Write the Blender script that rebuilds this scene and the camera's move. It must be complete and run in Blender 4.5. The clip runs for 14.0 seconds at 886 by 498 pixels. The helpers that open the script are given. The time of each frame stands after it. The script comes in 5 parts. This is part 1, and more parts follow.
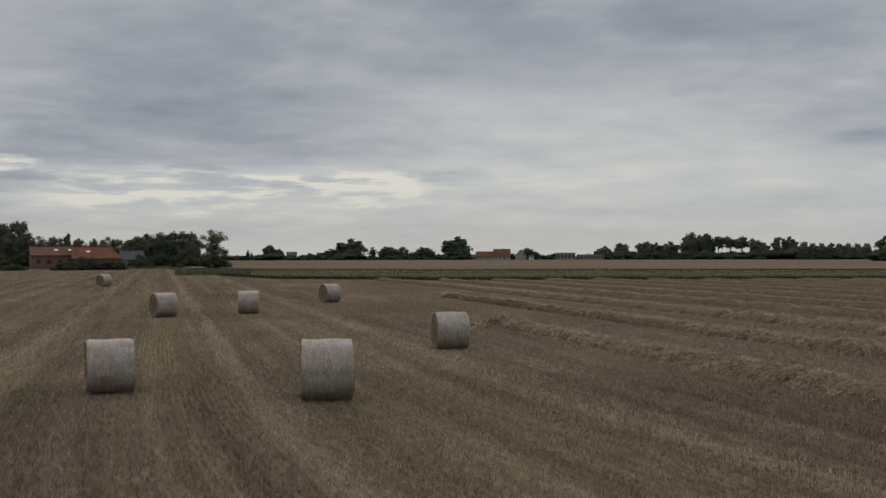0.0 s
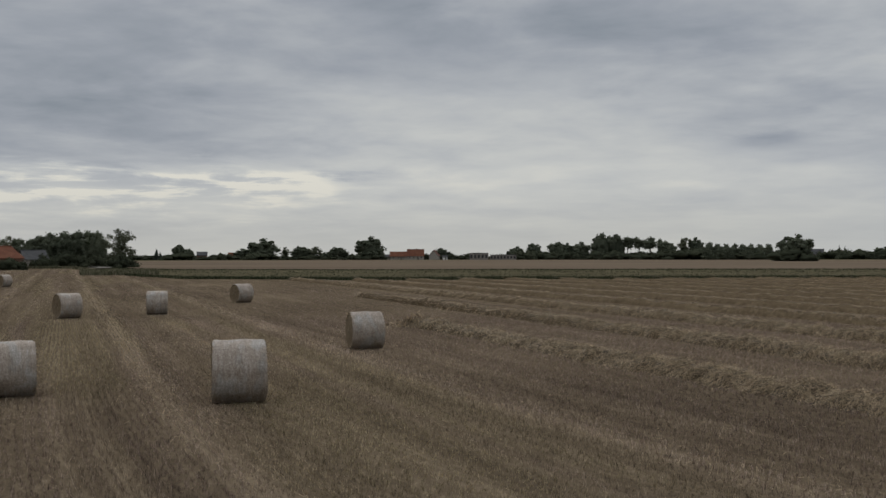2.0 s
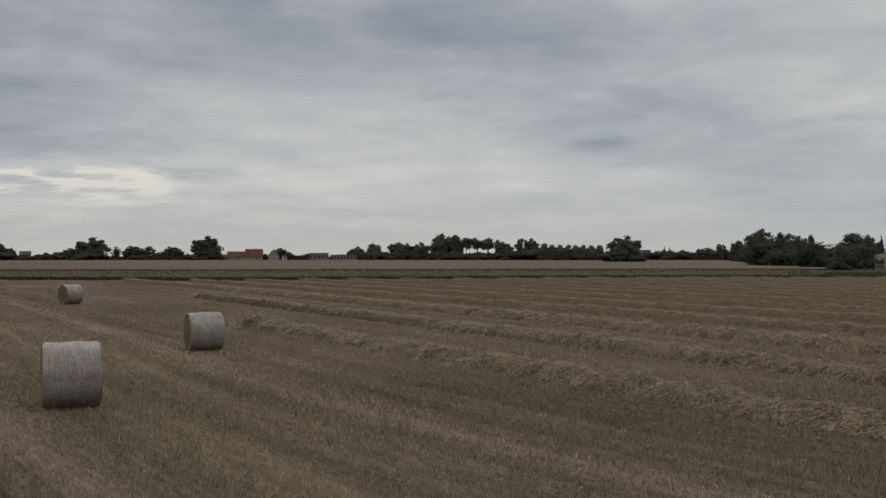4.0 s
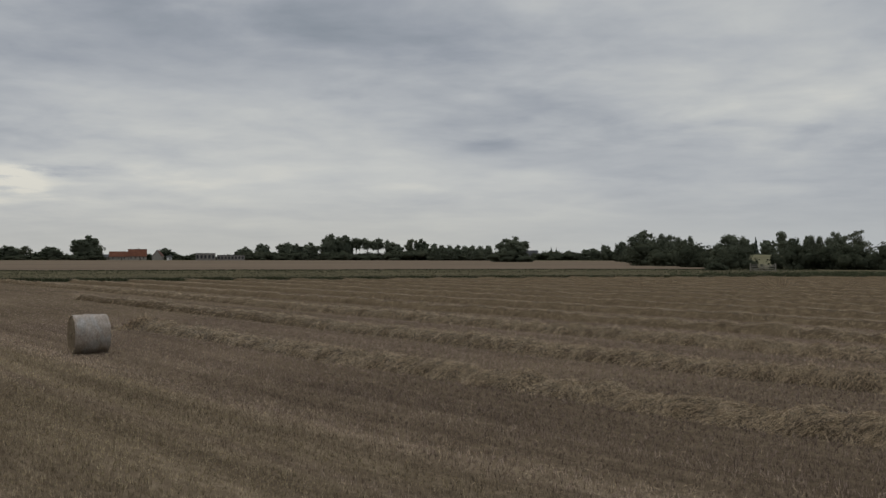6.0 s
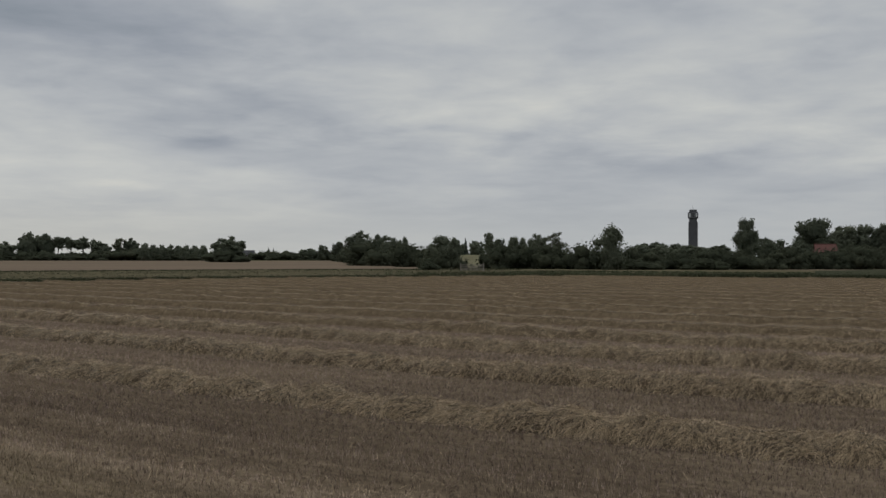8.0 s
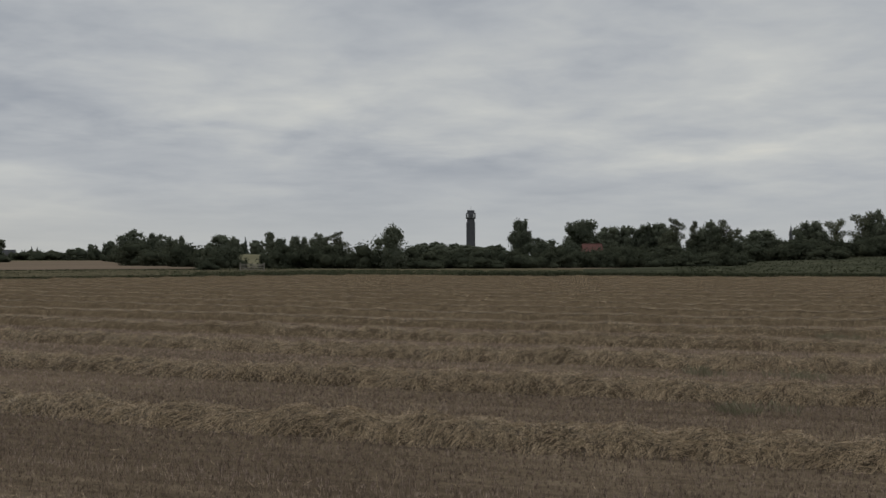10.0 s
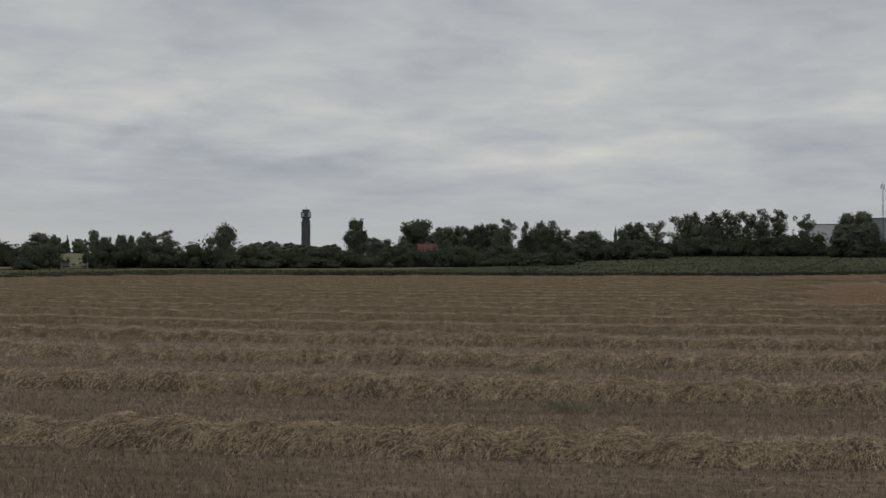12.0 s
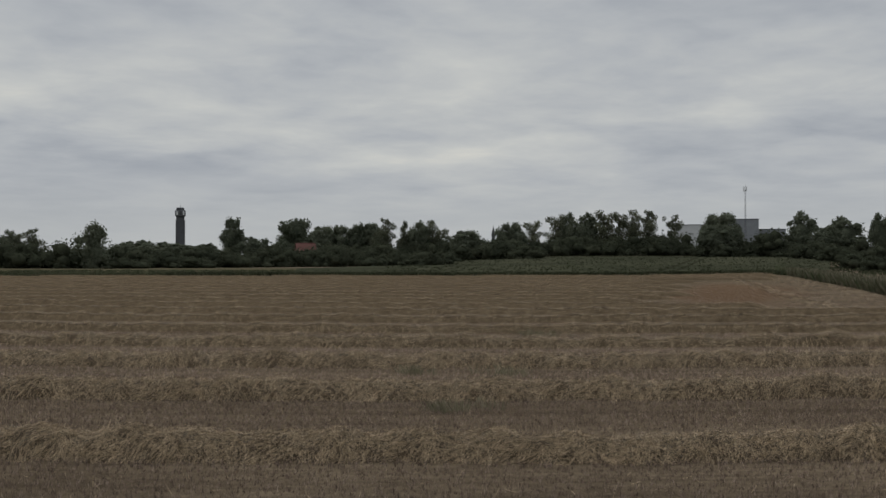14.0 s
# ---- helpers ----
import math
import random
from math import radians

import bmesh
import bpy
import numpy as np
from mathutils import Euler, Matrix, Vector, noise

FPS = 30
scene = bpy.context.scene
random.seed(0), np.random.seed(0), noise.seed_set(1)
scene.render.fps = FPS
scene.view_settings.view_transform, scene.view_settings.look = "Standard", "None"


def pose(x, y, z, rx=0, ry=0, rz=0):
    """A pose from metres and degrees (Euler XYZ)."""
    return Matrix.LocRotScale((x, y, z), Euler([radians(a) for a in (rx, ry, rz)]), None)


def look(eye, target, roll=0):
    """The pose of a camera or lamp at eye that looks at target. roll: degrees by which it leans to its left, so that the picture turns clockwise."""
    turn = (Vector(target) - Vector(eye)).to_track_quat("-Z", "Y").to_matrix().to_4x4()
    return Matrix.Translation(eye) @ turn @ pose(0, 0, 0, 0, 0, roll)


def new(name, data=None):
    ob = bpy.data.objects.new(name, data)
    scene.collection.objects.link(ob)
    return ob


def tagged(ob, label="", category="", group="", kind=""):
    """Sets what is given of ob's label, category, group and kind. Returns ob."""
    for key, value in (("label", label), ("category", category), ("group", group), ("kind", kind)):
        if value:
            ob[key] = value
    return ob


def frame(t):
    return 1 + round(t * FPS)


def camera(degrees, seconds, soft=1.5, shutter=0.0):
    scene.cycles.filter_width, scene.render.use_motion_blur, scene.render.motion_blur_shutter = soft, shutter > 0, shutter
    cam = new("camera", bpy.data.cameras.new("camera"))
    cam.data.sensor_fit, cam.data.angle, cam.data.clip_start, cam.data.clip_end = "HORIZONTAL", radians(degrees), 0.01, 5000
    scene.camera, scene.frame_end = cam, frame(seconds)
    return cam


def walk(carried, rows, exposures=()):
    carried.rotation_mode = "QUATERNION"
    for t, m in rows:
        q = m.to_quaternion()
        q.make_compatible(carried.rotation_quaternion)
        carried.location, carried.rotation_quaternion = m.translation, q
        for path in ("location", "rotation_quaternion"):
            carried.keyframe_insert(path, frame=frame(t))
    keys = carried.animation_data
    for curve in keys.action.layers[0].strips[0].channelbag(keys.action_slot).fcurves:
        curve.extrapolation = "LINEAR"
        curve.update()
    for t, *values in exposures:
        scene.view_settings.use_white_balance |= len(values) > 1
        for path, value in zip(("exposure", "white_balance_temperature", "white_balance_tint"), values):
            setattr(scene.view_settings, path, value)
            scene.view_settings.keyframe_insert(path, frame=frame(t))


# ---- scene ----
cam = camera(47.91, 14.0, soft=1.5)
ROWS_A = [
    (0.0, -0.000, -0.000, -0.000, 0.000, 0.390, 0.129),
    (0.5, -0.009, 0.069, -0.013, -0.518, 0.393, 0.117),
    (1.0, -0.018, 0.144, -0.020, -1.545, 0.394, 0.094),
    (1.5, -0.038, 0.217, -0.032, -3.250, 0.389, 0.110),
    (2.0, -0.052, 0.266, -0.037, -4.960, 0.387, 0.083),
    (2.5, -0.068, 0.271, -0.039, -6.900, 0.378, 0.031),
    (3.0, -0.098, 0.224, -0.045, -9.820, 0.383, -0.013),
    (3.2, -0.110, 0.192, -0.046, -10.960, 0.385, -0.018),
    (5.3, -0.258, -0.176, -0.049, -17.653, 0.409, -0.017),
    (5.5, -0.281, -0.195, -0.049, -18.395, 0.410, -0.026),
    (6.0, -0.331, -0.220, -0.025, -20.438, 0.418, -0.063),
    (6.5, -0.372, -0.227, -0.001, -22.372, 0.407, -0.114),
    (7.0, -0.374, -0.200, 0.020, -25.742, 0.383, -0.138),
]
ROWS_B = [
    (7.5, -0.314, -0.100, 0.037, -31.617, 0.424, -0.033),
    (8.0, -0.231, -0.002, 0.042, -36.564, 0.431, -0.063),
    (8.5, -0.156, 0.067, 0.029, -40.812, 0.415, -0.004),
    (8.7, -0.121, 0.096, 0.025, -41.906, 0.412, 0.000),
    (10.8, 0.344, 0.488, 0.009, -53.213, 0.406, -0.006),
    (11.0, 0.380, 0.523, 0.009, -54.168, 0.406, -0.014),
    (11.5, 0.451, 0.596, 0.008, -56.721, 0.404, -0.040),
    (12.0, 0.495, 0.629, 0.016, -58.479, 0.390, -0.061),
    (12.5, 0.520, 0.617, 0.024, -60.780, 0.382, -0.017),
    (13.0, 0.523, 0.579, 0.037, -62.859, 0.389, -0.019),
    (13.5, 0.504, 0.548, 0.053, -64.837, 0.375, -0.003),
    (14.0, 0.468, 0.541, 0.079, -65.407, 0.355, -0.055),
]
EYE = 3.5
walk(cam, [(t, pose(x, y, EYE + z, 90 + pitch, roll, yaw)) for t, x, y, z, yaw, pitch, roll in ROWS_A + ROWS_B],
     exposures=[(0.0, 0.0), (14.0, 0.0)])

# ---- world, sun ----
SUN_AZ, SUN_EL = -14.0, 38.0


class Nodes:
    """A small wrapper to wire node trees."""

    def __init__(self, tree):
        self.t = tree
        tree.nodes.clear()

    def add(self, kind, ins=None, **props):
        n = self.t.nodes.new(kind)
        for k, v in props.items():
            setattr(n, k, v)
        for k, v in (ins or {}).items():
            self.link(v, n.inputs[k])
        return n

    def link(self, v, socket):
        if isinstance(v, bpy.types.NodeSocket):
            self.t.links.new(v, socket)
        elif isinstance(v, bpy.types.Node):
            self.t.links.new(v.outputs[0], socket)
        else:
            socket.default_value = v

    def math(self, op, a, b=0.0, c=0.0, clamp=False):
        return self.add("ShaderNodeMath", {0: a, 1: b, 2: c}, operation=op, use_clamp=clamp).outputs[0]

    def noise(self, vec, scale, detail=4.0, rough=0.55, distortion=0.0):
        return self.add("ShaderNodeTexNoise", {"Vector": vec, "Scale": scale, "Detail": detail, "Roughness": rough,
                                              "Distortion": distortion}).outputs[0]

    def ramp(self, fac, stops, mode="LINEAR"):
        n = self.add("ShaderNodeValToRGB", {0: fac})
        n.color_ramp.interpolation = mode
        els = n.color_ramp.elements
        while len(els) < len(stops):
            els.new(0.5)
        for e, (p, c) in zip(els, stops):
            e.position = p
            e.color = (*c, 1.0) if len(c) == 3 else c
        return n.outputs[0]

    def mix(self, fac, a, b, mode="MIX"):
        n = self.add("ShaderNodeMix", data_type="RGBA", blend_type=mode)
        self.link(fac, n.inputs[0])
        self.link(a if not isinstance(a, tuple) else (*a, 1.0)[:4], n.inputs[6])
        self.link(b if not isinstance(b, tuple) else (*b, 1.0)[:4], n.inputs[7])
        return n.outputs[2]

    def smooth(self, v, lo, hi, a=0.0, b=1.0):
        n = self.add("ShaderNodeMapRange", {0: v, 1: lo, 2: hi, 3: a, 4: b}, interpolation_type="SMOOTHSTEP")
        return n.outputs[0]


world = bpy.data.worlds.new("overcast_sky")
scene.world = world
world.use_nodes = True
W = Nodes(world.node_tree)
gen = W.add("ShaderNodeTexCoord").outputs["Generated"]
sky = W.add("ShaderNodeTexSky", sky_type="NISHITA", sun_disc=False, sun_elevation=radians(SUN_EL),
            sun_rotation=radians(SUN_AZ), air_density=1.2, dust_density=2.0)
sep = W.add("ShaderNodeSeparateXYZ", {0: gen})
dz = W.math("MAXIMUM", sep.outputs[2], 0.0)
lift = W.math("ADD", dz, 0.115)
flat = W.add("ShaderNodeCombineXYZ", {0: W.math("DIVIDE", sep.outputs[0], lift), 1: W.math("DIVIDE", sep.outputs[1], lift), 2: 0.35})
rolls = W.add("ShaderNodeMapping", {0: flat.outputs[0], 2: (0.0, 0.0, radians(28.0)), 3: (1.0, 1.0, 1.0)}).outputs[0]
broad = W.noise(rolls, 0.75, 4.0, 0.5, 0.1)
fine = W.noise(rolls, 1.9, 7.0, 0.54, 0.25)
azim = W.math("MULTIPLY", W.math("ARCTAN2", sep.outputs[0], sep.outputs[1]), 57.2958)
elev = W.math("MULTIPLY", W.math("ARCSINE", sep.outputs[2]), 57.2958)
# long thin streaks lie level above the horizon
bands = W.add("ShaderNodeCombineXYZ", {0: W.math("MULTIPLY", azim, 0.085), 1: W.math("MULTIPLY", elev, 0.40), 2: 0.0}).outputs[0]
streaks = W.noise(bands, 1.0, 4.0, 0.5, 0.4)
wisps = W.noise(bands, 3.4, 5.0, 0.6, 0.5)
glints = W.smooth(W.noise(W.add("ShaderNodeCombineXYZ", {0: W.math("MULTIPLY", azim, 0.16), 1: W.math("MULTIPLY", elev, 1.1), 2: 3.0}).outputs[0], 1.0, 6.0, 0.62, 0.3), 0.40, 0.62, 0.1, 2.0)
# masses of the cloud sheet: bearing, height, their half widths in degrees, and how much lighter or darker
CLOUDS_A = [
    (-15, 7.6, 9, 2.2, -0.20), (-14.5, 3.6, 6.5, 0.8, 0.42), (-6, 4.3, 4.5, 0.7, 0.32), (-23, 4.9, 3, 0.35, 0.35),
    (-24.5, 3.2, 3.0, 3.0, -0.20), (-12, 1.4, 12, 0.9, -0.10), (-10, 2.7, 8, 1.0, 0.13), (4, 7, 6, 1.7, 0.06), (13, 3.6, 10, 2.0, 0.22), (-17, 13, 12, 3.5, -0.21),
    (23, 6.2, 1.7, 0.45, -0.20), (6, 12.5, 9, 2.6, -0.22), (-18, 10, 14, 3.2, -0.04), (19, 10, 9, 2.4, -0.10), (28, 8, 7, 3, -0.04), (0.3, 4.5, 2.6, 0.35, -0.18),
]
CLOUDS_B = [
    (32, 6.2, 5, 0.8, -0.06), (40, 9, 9, 3.0, 0.14), (50, 14, 2.6, 1.2, -0.17), (50, 4.8, 7, 0.9, -0.13),
    (56, 9.6, 2.8, 0.8, -0.10), (38, 6, 5, 1.0, -0.07), (67, 8, 8, 3.0, 0.12), (42, 2.4, 10, 1.2, -0.07),
    (86, 14.4, 5, 1.2, -0.10), (84, 9.5, 6, 1.6, 0.06), (74, 4.5, 12, 1.5, 0.03),
]
tone = 0.525
for caz, cel, waz, wel, amp in CLOUDS_A + CLOUDS_B:
    u = W.math("DIVIDE", W.math("SUBTRACT", azim, caz), waz)
    v = W.math("DIVIDE", W.math("SUBTRACT", W.math("ADD", elev, W.math("MULTIPLY_ADD", fine, 3.0, -1.5)), cel), wel)
    d2 = W.math("ADD", W.math("MULTIPLY", u, u), W.math("MULTIPLY", v, v))
    mass = W.math("POWER", 2.71828, W.math("MULTIPLY", d2, -0.7))
    tone = W.math("MULTIPLY_ADD", W.math("MULTIPLY", mass, glints) if amp > 0.3 else mass, 1.25 * amp, tone)
tone = W.math("MULTIPLY_ADD", W.math("SUBTRACT", streaks, 0.5), W.math("MULTIPLY", W.smooth(elev, 11.0, 3.5, 0.10, 0.34), W.smooth(azim, 2.0, 15.0, 1.0, 0.5)), tone)
tone = W.math("MULTIPLY_ADD", W.math("SUBTRACT", wisps, 0.5), W.math("MULTIPLY", W.smooth(elev, 11.0, 3.5, 0.04, 0.13), W.smooth(azim, 2.0, 12.0, 2.6, 1.0)), tone)
tone = W.math("MULTIPLY_ADD", W.math("SUBTRACT", broad, 0.5), W.smooth(azim, 10.0, 38.0, 0.7, 0.4), tone)
tone = W.math("MULTIPLY_ADD", W.math("SUBTRACT", fine, 0.5), W.math("MULTIPLY", W.smooth(azim, 10.0, 38.0, 0.85, 0.72), W.smooth(elev, 1.0, 7.0, 0.45, 1.0)), tone)
puffs = W.noise(rolls, 4.5, 4.0, 0.5, 0.4)
tone = W.math("MULTIPLY_ADD", W.math("SUBTRACT", puffs, 0.5), W.math("MULTIPLY", W.smooth(elev, 4.0, 9.0, 0.05, 0.32), W.smooth(azim, 5.0, 30.0, 0.6, 1.0)), tone)
cloud = W.ramp(tone, [(0.0, (0.212, 0.245, 0.286)), (0.25, (0.306, 0.333, 0.376)), (0.5, (0.421, 0.443, 0.468)), (0.75, (0.532, 0.545, 0.537)), (1.0, (0.69, 0.675, 0.61))])
haze = W.mix(W.smooth(elev, 5.0, 0.0, 0.0, 0.7), cloud, W.mix(W.smooth(azim, 12.0, 48.0), (0.500, 0.499, 0.464), (0.448, 0.466, 0.470)))
# an overcast sheet is lighter overhead than near the horizon
top = W.mix(W.smooth(elev, 15.0, 68.0, 0.0, 0.95), haze, (1.08, 1.10, 1.14))
scaled = W.mix(1.0, top, (10.0, 10.0, 10.0), "MULTIPLY")
whole = W.mix(0.99, sky.outputs[0], scaled)
ground_side = W.mix(W.smooth(sep.outputs[2], -0.02, 0.0), (0.9, 0.8, 0.65), whole)
bg = W.add("ShaderNodeBackground", {0: ground_side, 1: 0.1})
W.add("ShaderNodeOutputWorld", {0: bg})

sun = new("sun", bpy.data.lights.new("sun", "SUN"))
sun.data.energy, sun.data.angle, sun.data.color = 0.5, radians(30), (1.0, 0.93, 0.84)
sun.matrix_world = look((0, 0, 0), (-math.sin(radians(SUN_AZ)), -math.cos(radians(SUN_AZ)), -math.tan(radians(SUN_EL))))

# ---- materials ----
def surface(name, stops, scale=1.0, rough=0.85, bump=0.3, fine=8.0, stretch=(1.0, 1.0, 1.0), island=0.0, objects=0.0, metal=0.0, spec=0.3, thin=0.0):
    """A rough surface with variation at two scales; stops: darkest to lightest colour."""
    m = bpy.data.materials.new(name)
    m.use_nodes = True
    n = Nodes(m.node_tree)
    co = n.add("ShaderNodeTexCoord").outputs["Object"]
    co = n.add("ShaderNodeMapping", {0: co, 3: stretch}).outputs[0]
    big = n.noise(co, scale, 5.0, 0.6, 0.3)
    small = n.noise(co, scale * fine, 4.0, 0.6)
    v = n.math("ADD", n.math("MULTIPLY", big, 0.55), n.math("MULTIPLY", small, 0.45))
    if island:
        rnd = n.add("ShaderNodeNewGeometry").outputs["Random Per Island"]
        v = n.math("ADD", v, n.math("MULTIPLY", n.math("SUBTRACT", rnd, 0.5), island))
    if objects:
        rnd = n.add("ShaderNodeObjectInfo").outputs["Random"]
        v = n.math("ADD", v, n.math("MULTIPLY", n.math("SUBTRACT", rnd, 0.5), objects))
    k = len(stops) - 1
    col = n.ramp(v, [(0.32 + 0.36 * i / max(k, 1), c) for i, c in enumerate(stops)])
    p = n.add("ShaderNodeBsdfPrincipled", {"Base Color": col, "Roughness": rough, "Metallic": metal, "Specular IOR Level": spec})
    if bump:
        b = n.add("ShaderNodeBump", {"Height": small, "Strength": bump, "Distance": 0.3 / (scale * fine)})
        n.link(b, p.inputs["Normal"])
    if thin:
        glow = n.add("ShaderNodeBsdfTranslucent", {"Color": col})
        p = n.add("ShaderNodeMixShader", {0: thin, 1: p, 2: glow})
    n.add("ShaderNodeOutputMaterial", {0: p})
    return m


def stubble_soil():
    m = bpy.data.materials.new("stubble_soil")
    m.use_nodes = True
    n = Nodes(m.node_tree)
    co = n.add("ShaderNodeTexCoord").outputs["Object"]
    xyz = n.add("ShaderNodeSeparateXYZ", {0: co})
    x, y = xyz.outputs[0], xyz.outputs[1]
    along = n.math("ADD", n.math("MULTIPLY", x, -0.274), n.math("MULTIPLY", y, 0.962))
    across = n.math("ADD", n.math("MULTIPLY", x, 0.962), n.math("MULTIPLY", y, 0.274))
    bend = n.math("MAXIMUM", n.math("SUBTRACT", 27.0, along), 0.0)
    across = n.math("SUBTRACT", across, n.math("MULTIPLY", n.math("MULTIPLY", bend, bend), 0.0036))
    row = n.add("ShaderNodeCombineXYZ", {0: across, 1: n.math("MULTIPLY", along, 0.035), 2: 2.2}).outputs[0]
    streak = n.noise(row, 0.45, 4.0, 0.55, 0.15)
    track = n.noise(row, 1.5, 3.0, 0.6, 0.1)
    drill = n.noise(n.add("ShaderNodeCombineXYZ", {0: across, 1: n.math("MULTIPLY", along, 0.15), 2: 0.0}).outputs[0], 7.0, 3.0, 0.6)
    patch = n.noise(co, 0.08, 5.0, 0.6, 0.5)
    grain = n.noise(co, 8.0, 6.0, 0.8)
    # lighter lines of chaff where each swath lay, every seven metres
    lane = n.math("ABSOLUTE", n.math("SUBTRACT", n.math("MODULO", n.math("ADD", across, 701.1), 7.0), 3.5))
    chaff = n.math("MULTIPLY", n.smooth(lane, 1.0, 0.1), n.smooth(track, 0.25, 0.55))
    v = n.math("ADD", n.math("ADD", n.math("MULTIPLY", streak, 0.14), n.math("MULTIPLY", patch, 0.18)),
               n.math("ADD", n.math("MULTIPLY", grain, 0.30), n.math("ADD", n.math("MULTIPLY", drill, 0.22), n.math("MULTIPLY", track, 0.18))))
    v = n.math("ADD", v, n.math("MULTIPLY", n.math("MULTIPLY", chaff, n.smooth(across, 14.0, 11.5)), 0.03))
    col = n.ramp(v, [(0.40, (0.030, 0.022, 0.015)), (0.47, (0.076, 0.058, 0.040)), (0.53, (0.126, 0.098, 0.067)), (0.60, (0.220, 0.174, 0.120))])
    # paler, with more chaff, where the straw has been baled
    col = n.mix(n.smooth(across, 16.0, 11.0, 0.22, 0.12), col, (0.165, 0.130, 0.089))
    # a reddish bare strip near the headland
    place = n.add("ShaderNodeVectorMath", {0: co, 1: (-104.0, -15.5, 0.0)}, operation="ADD").outputs[0]
    place = n.add("ShaderNodeMapping", {0: place, 2: (0.0, 0.0, radians(-8.0))}).outputs[0]
    place = n.add("ShaderNodeVectorMath", {0: place, 1: (0.026, 0.14, 1.0)}, operation="MULTIPLY").outputs[0]
    away = n.add("ShaderNodeVectorMath", {0: place}, operation="LENGTH").outputs["Value"]
    spot = n.smooth(n.math("ADD", away, n.math("MULTIPLY", n.math("SUBTRACT", patch, 0.5), 1.2)), 1.1, 0.5)
    col = n.mix(n.math("MULTIPLY", spot, 0.70), col, (0.122, 0.075, 0.044))
    p = n.add("ShaderNodeBsdfPrincipled", {"Base Color": col, "Roughness": 0.95, "Specular IOR Level": 0.0})
    b = n.add("ShaderNodeBump", {"Height": grain, "Strength": 0.8, "Distance": 0.05})
    n.link(b, p.inputs["Normal"])
    n.add("ShaderNodeOutputMaterial", {0: p})
    return m


def net_wrap():
    """Whitish net over straw: fine bands round the bale with the straw showing through."""
    m = bpy.data.materials.new("net_wrap")
    m.use_nodes = True
    n = Nodes(m.node_tree)
    co = n.add("ShaderNodeTexCoord").outputs["Object"]
    rnd = n.add("ShaderNodeObjectInfo").outputs["Random"]
    sh = n.add("ShaderNodeVectorMath", {0: co, 1: n.add("ShaderNodeCombineXYZ", {0: n.math("MULTIPLY", rnd, 30.0)})}, operation="ADD").outputs[0]
    bands = n.noise(n.add("ShaderNodeMapping", {0: sh, 3: (14.0, 1.2, 1.2)}).outputs[0], 2.0, 4.0, 0.6)
    knit = n.noise(n.add("ShaderNodeMapping", {0: sh, 3: (22.0, 16.0, 16.0)}).outputs[0], 1.3, 4.0, 0.75)
    blot = n.noise(sh, 2.6, 5.0, 0.65, 0.6)
    v = n.math("ADD", n.math("ADD", n.math("MULTIPLY", bands, 0.22), n.math("MULTIPLY", knit, 0.48)), n.math("MULTIPLY", blot, 0.30))
    col = n.ramp(v, [(0.37, (0.116, 0.087, 0.064)), (0.45, (0.202, 0.163, 0.130)), (0.53, (0.276, 0.235, 0.197)), (0.62, (0.40, 0.370, 0.335))])
    # patches where the net lies in more layers, whiter and cooler
    thick = n.smooth(n.noise(n.add("ShaderNodeMapping", {0: sh, 3: (2.2, 1.0, 1.0)}).outputs[0], 1.3, 4.0, 0.6, 0.5), 0.47, 0.62, 0.0, 0.6)
    col = n.mix(thick, col, n.ramp(v, [(0.38, (0.155, 0.150, 0.138)), (0.5, (0.250, 0.247, 0.234)), (0.62, (0.39, 0.390, 0.378))]))
    p = n.add("ShaderNodeBsdfPrincipled", {"Base Color": col, "Roughness": 0.6, "Specular IOR Level": 0.35})
    b = n.add("ShaderNodeBump", {"Height": v, "Strength": 0.7, "Distance": 0.03})
    n.link(b, p.inputs["Normal"])
    n.add("ShaderNodeOutputMaterial", {0: p})
    return m


def crop_rows():
    m = bpy.data.materials.new("crop_rows")
    m.use_nodes = True
    n = Nodes(m.node_tree)
    co = n.add("ShaderNodeTexCoord").outputs["Object"]
    turned = n.add("ShaderNodeMapping", {0: co, 2: (0, 0, radians(-62)), 3: (1.0, 0.05, 1.0)}).outputs[0]
    rows = n.noise(turned, 0.9, 3.0, 0.6)
    patch = n.noise(co, 0.03, 4.0, 0.6, 0.6)
    leafy = n.noise(co, 2.2, 5.0, 0.7)
    v = n.math("ADD", n.math("ADD", n.math("MULTIPLY", rows, 0.3), n.math("MULTIPLY", patch, 0.35)), n.math("MULTIPLY", leafy, 0.35))
    col = n.ramp(v, [(0.38, (0.030, 0.034, 0.022)), (0.5, (0.054, 0.057, 0.037)), (0.62, (0.088, 0.087, 0.058))])
    # two wheel tracks through the crop
    xyz = n.add("ShaderNodeSeparateXYZ", {0: co})
    off = n.math("SUBTRACT", n.math("ADD", n.math("MULTIPLY", xyz.outputs[0], -0.130), n.math("MULTIPLY", xyz.outputs[1], 0.991)), 16.9)
    wheel = n.smooth(n.math("ABSOLUTE", n.math("SUBTRACT", n.math("ABSOLUTE", off), 1.5)), 0.7, 0.2)
    col = n.mix(n.math("MULTIPLY", wheel, 0.7), col, (0.016, 0.018, 0.011))
    p = n.add("ShaderNodeBsdfPrincipled", {"Base Color": col, "Roughness": 0.9, "Specular IOR Level": 0.0})
    b = n.add("ShaderNodeBump", {"Height": leafy, "Strength": 0.9, "Distance": 0.3})
    n.link(b, p.inputs["Normal"])
    n.add("ShaderNodeOutputMaterial", {0: p})
    return m


